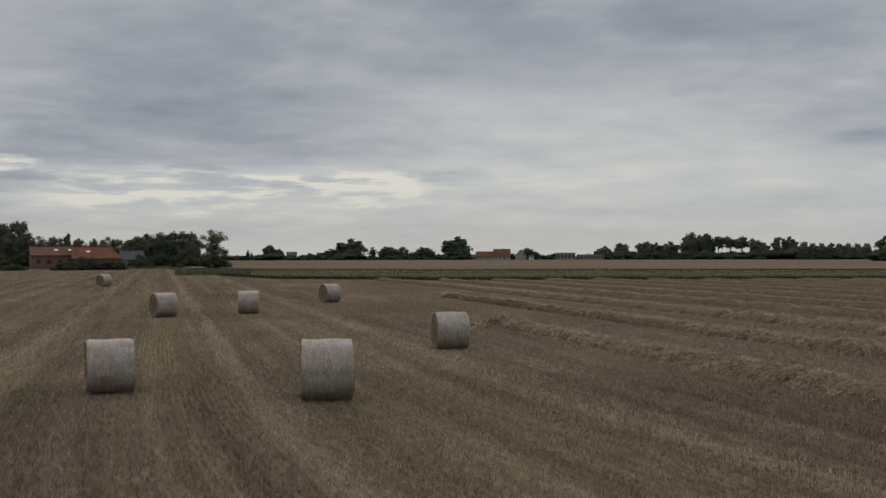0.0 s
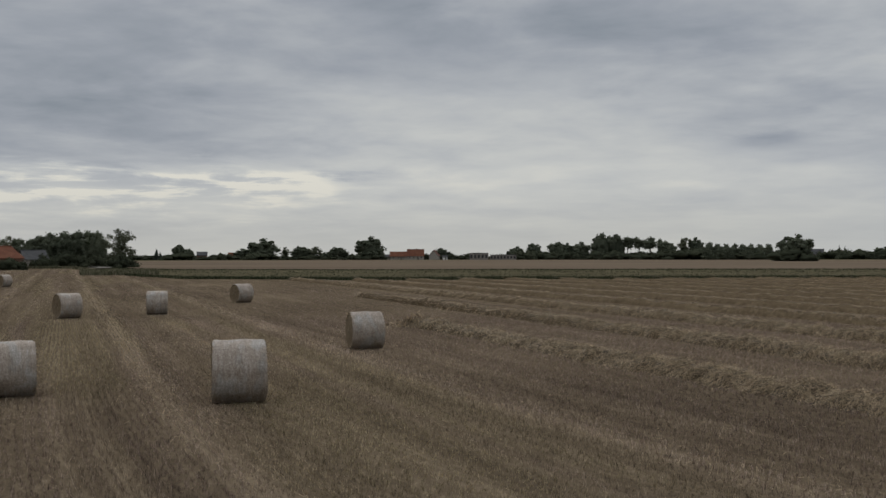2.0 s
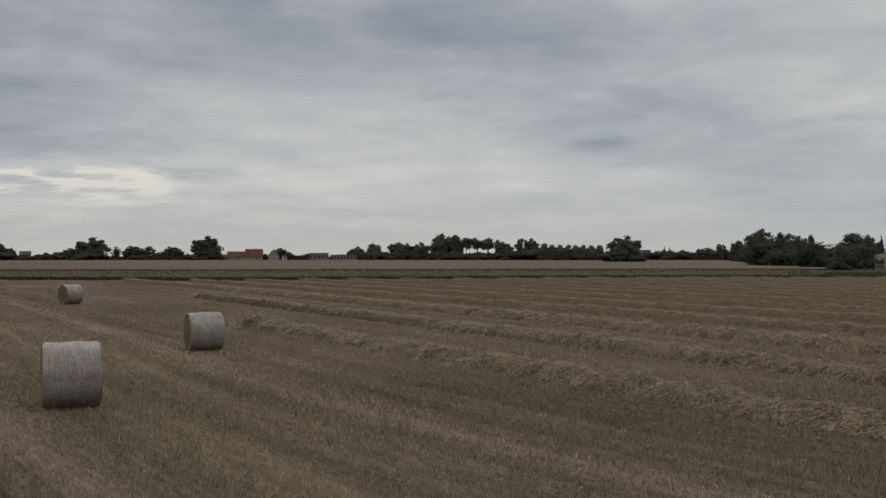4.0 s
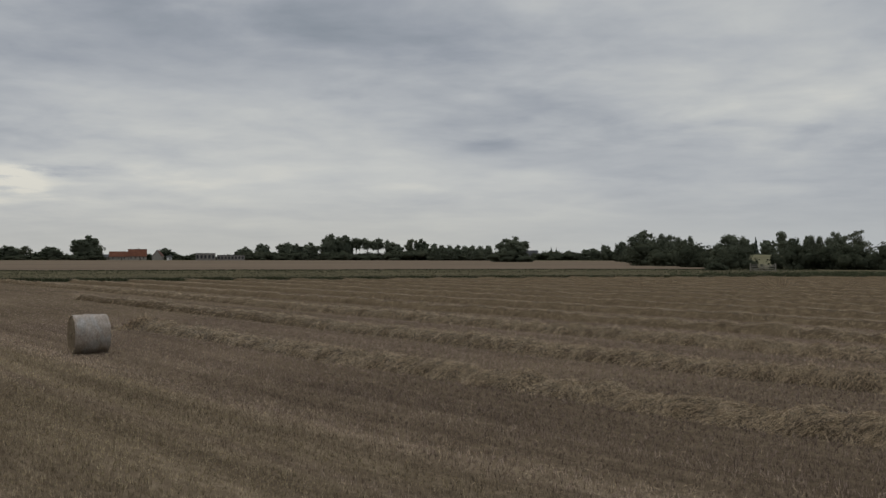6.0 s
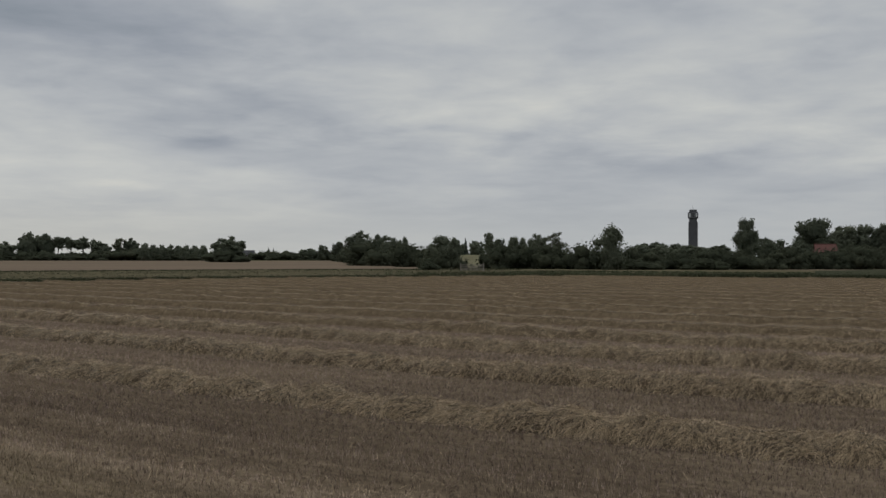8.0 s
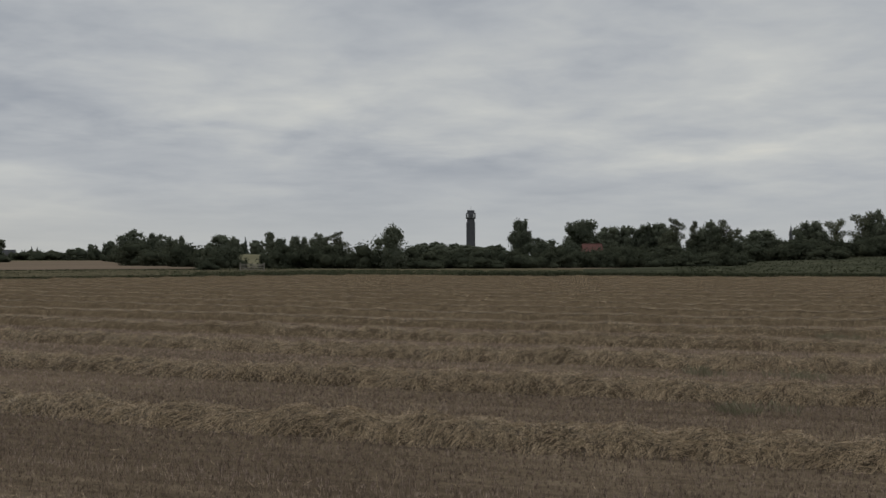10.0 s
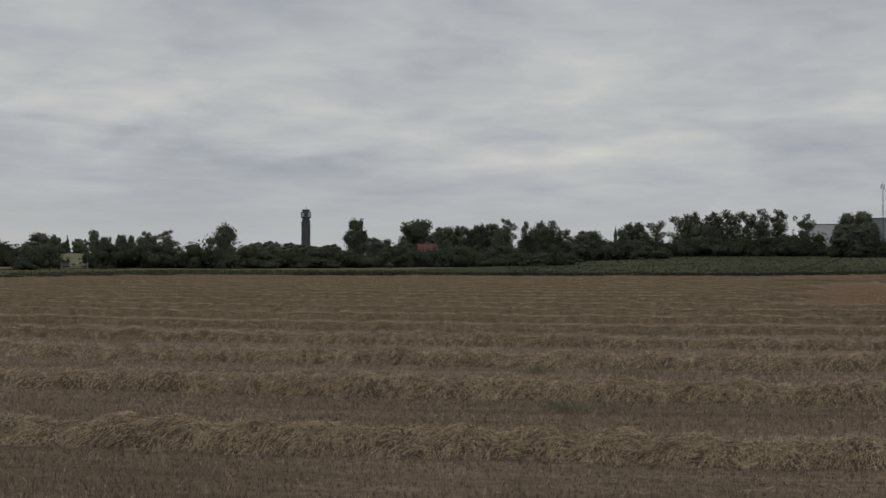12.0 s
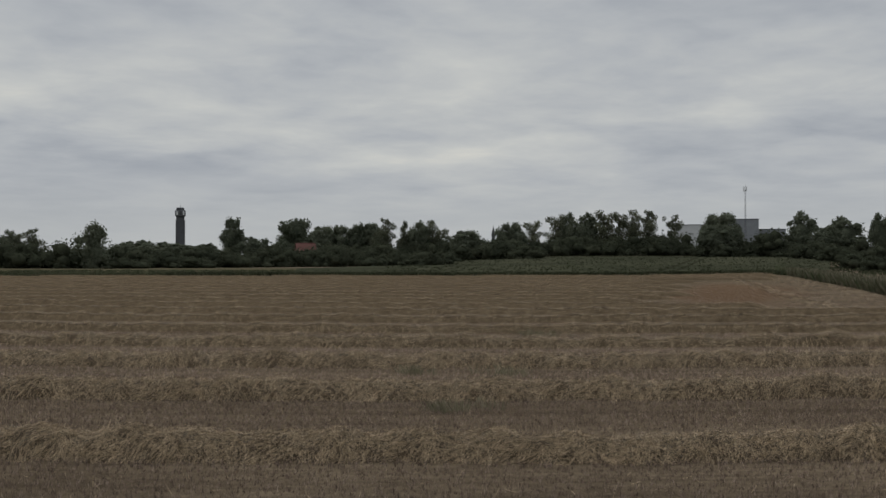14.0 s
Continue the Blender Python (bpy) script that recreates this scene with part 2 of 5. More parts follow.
def stalk_material(name, base, single, lined, windrow_tone):
    """Cut stalks: golden where they stand thick, greyish pink where wheels and chaff have dulled them."""
    m = bpy.data.materials.new(name)
    m.use_nodes = True
    n = Nodes(m.node_tree)
    co = n.add("ShaderNodeTexCoord").outputs["Object"]
    xyz = n.add("ShaderNodeSeparateXYZ", {0: co})
    x, y = xyz.outputs[0], xyz.outputs[1]
    along = n.math("ADD", n.math("MULTIPLY", x, -0.274), n.math("MULTIPLY", y, 0.962))
    across = n.math("ADD", n.math("MULTIPLY", x, 0.962), n.math("MULTIPLY", y, 0.274))
    bend = n.math("MAXIMUM", n.math("SUBTRACT", 27.0, along), 0.0)
    across = n.math("SUBTRACT", across, n.math("MULTIPLY", n.math("MULTIPLY", bend, bend), 0.0036))
    row = n.add("ShaderNodeCombineXYZ", {0: across, 1: n.math("MULTIPLY", along, 0.05), 2: 1.3}).outputs[0]
    lanes = n.noise(row, 0.42, 4.0, 0.6, 0.2)
    lines = n.noise(row, 2.6, 3.0, 0.6, 0.1)
    rnd = n.add("ShaderNodeNewGeometry").outputs["Random Per Island"]
    v = n.math("ADD", n.math("MULTIPLY_ADD", n.math("SUBTRACT", rnd, 0.5), single, base), n.math("ADD", n.math("MULTIPLY", n.math("SUBTRACT", lines, 0.5), lined), n.math("MULTIPLY", n.math("SUBTRACT", lanes, 0.5), 0.22)))
    mottle = n.noise(co, 2.6, 4.0, 0.7, 0.4)
    v = n.math("MULTIPLY_ADD", n.math("SUBTRACT", mottle, 0.5), 0.55, v)
    wander = n.math("MULTIPLY_ADD", n.noise(n.add("ShaderNodeCombineXYZ", {0: n.math("MULTIPLY", along, 0.12), 1: n.math("MULTIPLY", across, 0.15), 2: 4.0}).outputs[0], 1.0, 3.0, 0.5), 0.9, -0.45)
    lane = n.math("ABSOLUTE", n.math("SUBTRACT", n.math("MODULO", n.math("ADD", n.math("ADD", across, wander), 701.1), 7.0), 3.5))
    baled = n.smooth(across, 14.0, 11.5)
    v = n.math("MULTIPLY_ADD", n.math("MULTIPLY", n.math("MULTIPLY", n.smooth(lane, 0.75, 0.1), n.smooth(lines, 0.3, 0.55)), baled), 0.17, v)
    v = n.math("MULTIPLY_ADD", n.math("MULTIPLY", n.smooth(n.math("ABSOLUTE", n.math("SUBTRACT", lane, 1.45)), 0.5, 0.15), baled), -0.10, v)
    v = n.math("MULTIPLY_ADD", n.math("MULTIPLY", n.smooth(n.math("ABSOLUTE", n.math("SUBTRACT", lane, 2.7)), 0.45, 0.1), baled), 0.07, v)
    gold = n.ramp(v, [(0.38, (0.060, 0.047, 0.027)), (0.6, (0.206, 0.163, 0.096)), (0.85, (0.45, 0.37, 0.234)), (1.0, (0.62, 0.515, 0.35))])
    dull = n.ramp(v, [(0.38, (0.059, 0.041, 0.031)), (0.6, (0.194, 0.141, 0.109)), (0.85, (0.424, 0.325, 0.262)), (1.0, (0.626, 0.507, 0.412))])
    # the part that still lies in windrows is darker and greyer than the baled part
    open_part = n.smooth(across, 13.8, 9.8)
    col = n.mix(n.math("MULTIPLY", n.smooth(lanes, 0.44, 0.60), open_part), dull, gold)
    col = n.mix(n.math("SUBTRACT", 1.0, open_part), col, n.mix(windrow_tone, (0.0, 0.0, 0.0), dull))
    p = n.add("ShaderNodeBsdfPrincipled", {"Base Color": col, "Roughness": 0.7, "Specular IOR Level": 0.25})
    n.add("ShaderNodeOutputMaterial", {0: p})
    return m


SOIL = stubble_soil()
STALK = stalk_material("stubble_stalk", 0.615, 0.60, 0.32, 0.86)
STALK_THICK = stalk_material("stubble_tuft", 0.72, 0.34, 0.45, 0.95)
STRAW = surface("straw", [(0.042, 0.029, 0.015), (0.146, 0.104, 0.060), (0.280, 0.207, 0.122), (0.480, 0.368, 0.233)], 2.5, 0.6, 0.0, 5.0, island=0.80)
# windrow bodies: shade between the strands is painted in as darker straw
STRAW_BODY_SHADED = surface("straw_heap", [(0.011, 0.008, 0.005), (0.046, 0.033, 0.019), (0.092, 0.068, 0.041), (0.154, 0.115, 0.071)], 6.0, 0.9, 1.0, 5.0, spec=0.0)
STRAW_RIDGE_SHADED = surface("shaded_straw_ridge", [(0.040, 0.030, 0.018), (0.091, 0.068, 0.043), (0.146, 0.112, 0.072), (0.208, 0.162, 0.107)], 3.0, 0.9, 0.5, 5.0, spec=0.0)
STRAW_END = surface("cut_straw", [(0.0765, 0.0561, 0.034), (0.153, 0.1148, 0.07225), (0.238, 0.187, 0.119)], 5.0, 0.9, 0.8, 8.0)
NET = net_wrap()
VERGE = surface("verge_soil", [(0.056, 0.051, 0.030), (0.090, 0.080, 0.050), (0.135, 0.116, 0.076)], 0.06, 0.9, 0.6, 30.0, spec=0.0)
GRASS = surface("rough_grass", [(0.052, 0.056, 0.034), (0.088, 0.090, 0.056), (0.132, 0.124, 0.082), (0.180, 0.162, 0.114)], 0.045, 0.8, 0.0, 12.0, island=0.3, spec=0.05, thin=0.3)
NETTLE = surface("ditch_plants", [(0.030, 0.036, 0.020), (0.050, 0.057, 0.032), (0.082, 0.086, 0.052)], 0.06, 0.75, 0.0, 12.0, island=0.35, spec=0.05, thin=0.3)
HERB = surface("corner_herbs", [(0.052, 0.064, 0.036), (0.080, 0.092, 0.052), (0.122, 0.130, 0.078)], 0.06, 0.75, 0.0, 12.0, island=0.35, spec=0.05, thin=0.3)
WEED = surface("field_weed", [(0.120, 0.114, 0.070), (0.172, 0.160, 0.100), (0.225, 0.206, 0.135)], 0.3, 0.75, 0.0, 12.0, island=0.3)
FAR_FIELD = surface("ripe_field", [(0.106, 0.083, 0.062), (0.142, 0.112, 0.083), (0.178, 0.141, 0.105)], 0.012, 0.95, 0.3, 40.0, stretch=(0.4, 1.6, 1.0), spec=0.0)
MEADOW = surface("meadow", [(0.04, 0.0464, 0.0224), (0.068, 0.072, 0.036), (0.112, 0.104, 0.056)], 0.008, 0.9, 0.3, 60.0, spec=0.0)
CROP = crop_rows()
PLUME = surface("grass_plumes", [(0.120, 0.108, 0.074), (0.180, 0.162, 0.116), (0.250, 0.226, 0.170)], 0.05, 0.8, 0.0, 12.0, island=0.3, spec=0.05, thin=0.4)
HAY = surface("mown_grass", [(0.096, 0.092, 0.056), (0.136, 0.128, 0.0816), (0.176, 0.164, 0.112)], 0.02, 0.9, 0.3, 30.0, stretch=(0.3, 1.0, 1.0), spec=0.0)
TRACK = surface("track_gravel", [(0.120, 0.112, 0.098), (0.165, 0.155, 0.138), (0.210, 0.200, 0.180)], 0.2, 0.9, 0.3, spec=0.0)
BARK = surface("bark", [(0.03, 0.025, 0.02), (0.065, 0.055, 0.045), (0.11, 0.095, 0.08)], 1.5, 0.9, 0.6, stretch=(1, 1, 0.2))
LEAF = surface("leaves", [(0.078, 0.091, 0.066), (0.115, 0.129, 0.092), (0.157, 0.171, 0.121)], 0.12, 0.7, 0.0, 9.0, island=0.10, objects=0.14, spec=0.0, thin=0.45)
LEAF_PALE = surface("pale_leaves", [(0.085, 0.094, 0.065), (0.125, 0.133, 0.091), (0.168, 0.175, 0.119)], 0.12, 0.7, 0.0, 9.0, island=0.10, objects=0.14, spec=0.0, thin=0.45)
NEEDLE = surface("needles", [(0.031, 0.039, 0.034), (0.049, 0.060, 0.049), (0.073, 0.086, 0.068)], 0.2, 0.7, 0.0, 9.0, island=0.2, spec=0.0)
LEAF_HEDGE = surface("hedge_leaves", [(0.042, 0.049, 0.034), (0.062, 0.070, 0.047), (0.090, 0.096, 0.064)], 0.10, 0.7, 0.0, 9.0, island=0.12, objects=0.10, spec=0.0, thin=0.45)
GATE_WOOD = surface("weathered_wood", [(0.13, 0.12, 0.10), (0.19, 0.175, 0.15), (0.26, 0.24, 0.21)], 1.5, 0.85, 0.4, 10.0, stretch=(0.2, 1.0, 1.0))
TILE_RED = surface("red_roof_tiles", [(0.086, 0.037, 0.025), (0.134, 0.058, 0.037), (0.176, 0.084, 0.055)], 0.5, 0.8, 0.4, 10.0, spec=0.05)
TILE_OLD = surface("weathered_roof_tiles", [(0.075, 0.042, 0.034), (0.112, 0.058, 0.045), (0.150, 0.083, 0.065)], 0.35, 0.85, 0.4, 10.0, spec=0.1)
TILE_DULL = surface("dull_red_roof_tiles", [(0.066, 0.034, 0.030), (0.098, 0.048, 0.042), (0.130, 0.068, 0.058)], 0.5, 0.8, 0.4, 10.0, spec=0.05)
SLATE = surface("grey_roof", [(0.042, 0.043, 0.046), (0.068, 0.069, 0.072), (0.100, 0.100, 0.100)], 0.5, 0.75, 0.3, 10.0, spec=0.1)
BRICK = surface("brick_wall", [(0.085, 0.052, 0.04), (0.13, 0.082, 0.062), (0.18, 0.12, 0.092)], 0.7, 0.9, 0.4, 12.0)
RENDERED = surface("pale_wall", [(0.190, 0.170, 0.150), (0.260, 0.237, 0.210), (0.330, 0.305, 0.275)], 0.4, 0.9, 0.2, 8.0)
CONCRETE = surface("concrete", [(0.140, 0.128, 0.114), (0.190, 0.177, 0.160), (0.245, 0.230, 0.210)], 0.2, 0.9, 0.2, 8.0)
TOWER_BRICK = surface("dark_brick", [(0.070, 0.072, 0.080), (0.092, 0.094, 0.102), (0.122, 0.122, 0.130)], 0.15, 0.9, 0.3, 10.0, spec=0.0)
CLADDING = surface("grey_cladding", [(0.17, 0.18, 0.20), (0.20, 0.212, 0.232), (0.235, 0.245, 0.265)], 0.05, 0.6, 0.0, 8.0)
WHITE_CLAD = surface("white_cladding", [(0.42, 0.43, 0.44), (0.48, 0.49, 0.50), (0.54, 0.55, 0.56)], 0.05, 0.6, 0.0, 8.0)
STEEL = surface("galvanised_steel", [(0.055, 0.056, 0.058), (0.080, 0.081, 0.083), (0.110, 0.111, 0.113)], 0.6, 0.7, 0.0, 6.0, metal=0.2, spec=0.1)
PANE = surface("window_glass", [(0.02, 0.022, 0.025), (0.03, 0.033, 0.037)], 0.5, 0.08, 0.0, spec=0.6)
WHITE = surface("white_paint", [(0.62, 0.62, 0.6), (0.72, 0.72, 0.7), (0.8, 0.8, 0.78)], 0.8, 0.5, 0.0, 6.0)


# ---- builders ----
def mesh_of(name, verts, faces, mats, index=None, smooth=False):
    """A mesh from arrays of vertices and of equal-sized faces."""
    me = bpy.data.meshes.new(name)
    v = np.asarray(verts, dtype=np.float32).reshape(-1, 3)
    f = np.asarray(faces, dtype=np.int32)
    k = f.shape[1]
    me.vertices.add(len(v))
    me.vertices.foreach_set("co", v.ravel())
    me.loops.add(f.size)
    me.loops.foreach_set("vertex_index", f.ravel())
    me.polygons.add(len(f))
    me.polygons.foreach_set("loop_start", np.arange(0, f.size, k, dtype=np.int32))
    for m in mats:
        me.materials.append(m)
    if index is not None:
        me.polygons.foreach_set("material_index", np.asarray(index, dtype=np.int32))
    if smooth:
        me.polygons.foreach_set("use_smooth", np.ones(len(f), dtype=bool))
    me.update(calc_edges=True)
    return me


def part(name, bm, material, parent=None, label=""):
    """Links a bmesh as one mesh object under a thing or a part."""
    me = bpy.data.meshes.new(name)
    bm.to_mesh(me)
    bm.free()
    me.materials.append(material)
    ob = new(name, me)
    ob.parent = parent
    return tagged(ob, label=label)


def thing(name, label, category, m=None, group="", kind=""):
    ob = new(name)
    if m is not None:
        ob.matrix_basis = m
    return tagged(ob, label, category, group, kind)


def box(bm, x0, x1, y0, y1, z0, z1, bevel=0.0):
    geo = bmesh.ops.create_cube(bm, size=1.0)
    m = Matrix.Translation(((x0 + x1) / 2, (y0 + y1) / 2, (z0 + z1) / 2)) @ Matrix.Diagonal((x1 - x0, y1 - y0, z1 - z0, 1))
    bmesh.ops.transform(bm, matrix=m, verts=geo["verts"])
    if bevel:
        bmesh.ops.bevel(bm, geom=list({e for v in geo["verts"] for e in v.link_edges}), offset=bevel, segments=1, affect="EDGES")
    return bm


def smoothstep(a, b, x):
    t = np.clip((x - a) / (b - a), 0, 1)
    return t * t * (3 - 2 * t)


def land(x, y):
    """Height of the ground: flat, but for a low rise beyond the field to the east."""
    x, y = np.asarray(x, float), np.asarray(y, float)
    r, az = np.hypot(x, y), np.degrees(np.arctan2(x, y))
    rise = 3.0 * smoothstep(58, 74, az) * (1 - smoothstep(150, 175, az)) * smoothstep(185, 430, r)
    return rise


# ---- the ground ----
EDGE_AZ = [-180, -120, -60, -30, -23.7, -19.8, -15.4, -14.4, -12.3, -9.8, 0, 13.3, 23, 35.6, 44.4, 54.1, 66, 75.4, 83.6, 85.9, 88.9, 95, 105, 120, 150, 180]
EDGE_R = [300, 300, 300, 305, 312, 304, 302, 222, 181, 156, 142, 146, 156, 169, 180, 168, 167, 173, 205, 145, 98, 74, 64, 60, 120, 300]
BACK_AZ = [-180, -60, -30, -15.4, -14, -8, 0, 20, 36, 41, 46, 54, 62, 70, 78, 84, 90, 100, 180]
BACK_R = [330, 330, 318, 316, 300, 258, 255, 262, 296, 300, 275, 285, 285, 225, 205, 235, 150, 130, 330]
FAR_AZ = [-180, -60, -30, -15.4, -14, 0, 30, 36, 42, 45, 46.5, 55, 65, 72, 90, 100, 180]
FAR_R = [700, 700, 345, 345, 800, 850, 830, 800, 600, 600, 330, 320, 365, 425, 430, 430, 700]
AZ = np.radians(np.arange(-180, 180, 0.5))


def ring(table_az, table_r, wobble=0.0, seed=0):
    a = np.degrees(AZ)
    r = np.interp(a, table_az, table_r)
    rs = np.random.RandomState(seed)
    bumps = sum(np.sin(np.radians(a) * k + rs.rand() * 7) * rs.rand() for k in (24, 37, 53, 71, 98, 130, 177))
    return r * (1 + wobble * bumps)


R_EDGE, R_BACK, R_FAR = ring(EDGE_AZ, EDGE_R, 0.004, 3), ring(BACK_AZ, BACK_R, 0.006, 4), ring(FAR_AZ, FAR_R, 0.004, 5)


def band(name, radii, z_off, mat, label, category):
    """A ring of ground between the first and the last of the radii, all round."""
    n = len(AZ)
    x = np.concatenate([r * np.sin(AZ) for r in radii])
    y = np.concatenate([r * np.cos(AZ) for r in radii])
    z = land(x, y) + np.concatenate([np.full(n, o) for o in z_off])
    i = np.arange(n)
    j = (i + 1) % n
    faces = np.concatenate([np.stack([i + k * n, j + k * n, j + (k + 1) * n, i + (k + 1) * n], 1) for k in range(len(radii) - 1)])
    me = mesh_of(name, np.stack([x, y, z], 1), faces, [mat])
    return tagged(new(name, me), label, category, kind="structure")


ones = np.ones(len(AZ))
steps = [0.0 * ones, 4 * ones, 10 * ones, 20 * ones, 35 * ones] + [35 + (R_EDGE - 35) * f for f in (0.25, 0.5, 0.75, 1.0)]
band("ground", steps, [0] * len(steps), SOIL, "harvested stubble field of pale brown straw stalks", "field")
band("verge", [R_EDGE + (R_BACK - R_EDGE) * f for f in (0.0, 0.05, 0.12, 0.2, 0.4, 0.6, 0.8, 1.0)], [0, -0.35, -0.3, 0.1, 0.15, 0.05, 0.15, 0], VERGE,
     "rough grass verge with a ditch along the stubble", "grass verge")


band("far_field", [R_BACK + (R_FAR - R_BACK) * f for f in (0.0, 0.1, 0.25, 0.5, 0.75, 1.0)], [0] * 6, FAR_FIELD, "distant ripe grain field of dull tan colour", "field")
band("meadow", [R_FAR, R_FAR + 60, R_FAR + 200, 1200 * ones, 2000 * ones, 3200 * ones, 4800 * ones], [0] * 7, MEADOW, "distant green meadow land reaching the horizon", "meadow")


def crop_field():
    """The dark green crop on the rise, a sheet over the ground."""
    a = np.radians(np.linspace(57, 86.5, 60))
    deg = np.degrees(a)
    r0 = np.interp(deg, np.degrees(AZ), R_EDGE) + np.interp(deg, [57, 70, 84, 86.5], [14, 6, 10, 60])
    r1 = np.interp(deg, [57, 62, 66, 72, 84, 90, 96], [250, 300, 350, 412, 415, 330, 250])
    k = 24
    f = np.linspace(0, 1, k)[:, None]
    r = r0 + (np.maximum(r1, r0 + 2) - r0) * f
    x, y = r * np.sin(a), r * np.cos(a)
    z = land(x, y) + 0.28
    i, j = np.meshgrid(np.arange(k - 1), np.arange(len(a) - 1), indexing="ij")
    q = (i * len(a) + j).ravel()
    faces = np.stack([q, q + 1, q + len(a) + 1, q + len(a)], 1)
    me = mesh_of("crop_field", np.stack([x, y, z], -1).reshape(-1, 3), faces, [CROP])
    return tagged(new("crop_field", me), "low dark green root crop in rows on a gentle rise", "crop field", kind="structure")


crop_field()


def hay_field():
    """A pale mown field that climbs a little behind the gap in the hedge."""
    a = np.radians(np.linspace(36.4, 40.4, 9))
    r = np.linspace(288, 700, 12)[:, None]
    z = 0.1 + 5.3 * ((r - 288) / 412) ** 0.7 + 0 * a
    v = np.stack([r * np.sin(a), r * np.cos(a), z], -1).reshape(-1, 3)
    i, j = np.meshgrid(np.arange(11), np.arange(8), indexing="ij")
    q = (i * 9 + j).ravel()
    me = mesh_of("hay_field", v, np.stack([q, q + 1, q + 10, q + 9], 1), [HAY])
    tagged(new("hay_field", me), "pale mown grass field behind a hedge gap", "field", kind="structure")


hay_field()


def track():
    """A pale farm track leading to the farm."""
    t = np.linspace(0, 1, 30)
    x = -77 + 9 * t + 4 * np.sin(t * 3)
    y = 300 - 40 * t
    w = 1.6
    v = np.concatenate([np.stack([x - w * 1.2, y - w * 0.2, 0.45 + 0 * x], 1), np.stack([x + w * 1.2, y + w * 0.2, 0.45 + 0 * x], 1)])
    i = np.arange(29)
    me = mesh_of("farm_track", v, np.stack([i, i + 30, i + 31, i + 1], 1), [TRACK])
    tagged(new("farm_track", me), "pale gravel farm track between rough grass", "track", kind="structure")


track()


# ---- straw rows ----
ROW_U, ROW_N = np.array((-0.274, 0.962)), np.array((0.962, 0.274))


def row_xy(s, n):
    """Plan place s metres along the rows and n across; the rows bend near the camera."""
    s, n = np.asarray(s, float), np.asarray(n, float)
    c = n + 0.0036 * np.maximum(0, 27 - s) ** 2
    c = np.where(s < -20, n + 0.0036 * 47 ** 2 + 0.3384 * (-20 - s), c)
    return s * ROW_U[0] + c * ROW_N[0], s * ROW_U[1] + c * ROW_N[1]


def inside(x, y, margin=1.5):
    return np.hypot(x, y) < np.interp(np.degrees(np.arctan2(x, y)), np.degrees(AZ), R_EDGE) - margin


def wave(s, seed, amp, steps=(0.35, 0.9, 2.1, 4.7)):
    rs = np.random.RandomState(seed)
    return amp * sum(np.sin(s * f + rs.rand() * 9) * (0.4 + 0.6 * rs.rand()) for f in steps) / 2.0


def body_share(q):
    return np.clip(1.2 - np.abs(q), 0.15, 1.0)


def lumps(s, q, seed):
    """Bunches of straw, half a metre to two metres long, from -1 to 1."""
    v = np.sin(s * 2.3 + 1.7 * q + seed) + 0.8 * np.sin(s * 3.9 - 3.1 * q + 2.1 * seed) + 0.7 * np.sin(s * 6.7 + 4.3 * q + 0.7 * seed)
    v = v + 0.5 * np.sin(s * 11.3 - 6.0 * q + 3.3 * seed) + 0.4 * np.sin(s * 17.9 + 8.0 * q + 1.3 * seed)
    return v / 2.4


def heap(s, q, seed):
    """Height of a swath at s along it and q (-1 to 1) across it; the farther ones lie more even."""
    rough = 1.0 if seed < 4 else 0.6
    body = np.clip(1 - np.abs(q) ** 2.1, 0, 1) ** 0.62
    return body * ((0.33 if seed == 0 else 0.38) + rough * (wave(s, seed, 0.09) + 0.075 * lumps(s, q, seed)))


def sway(s, k):
    """How far a windrow strays from its line; the first one swings nearer past the bend."""
    return wave(s, k, 0.18, (0.15, 0.4, 0.9)) - (0.42 * smoothstep(22, 4, s) if k == 0 else 0.0)


def over_swath(s, q, k, n0):
    """A point on the windrow's skin."""
    half = 0.69 + wave(s, k + 50, 0.09) + 0.085 * lumps(s * 0.9, q, k + 9)
    x, y = row_xy(s, n0 + sway(s, k) + q * half)
    return np.stack([x, y, heap(s, np.clip(q, -1, 1), k)], -1)


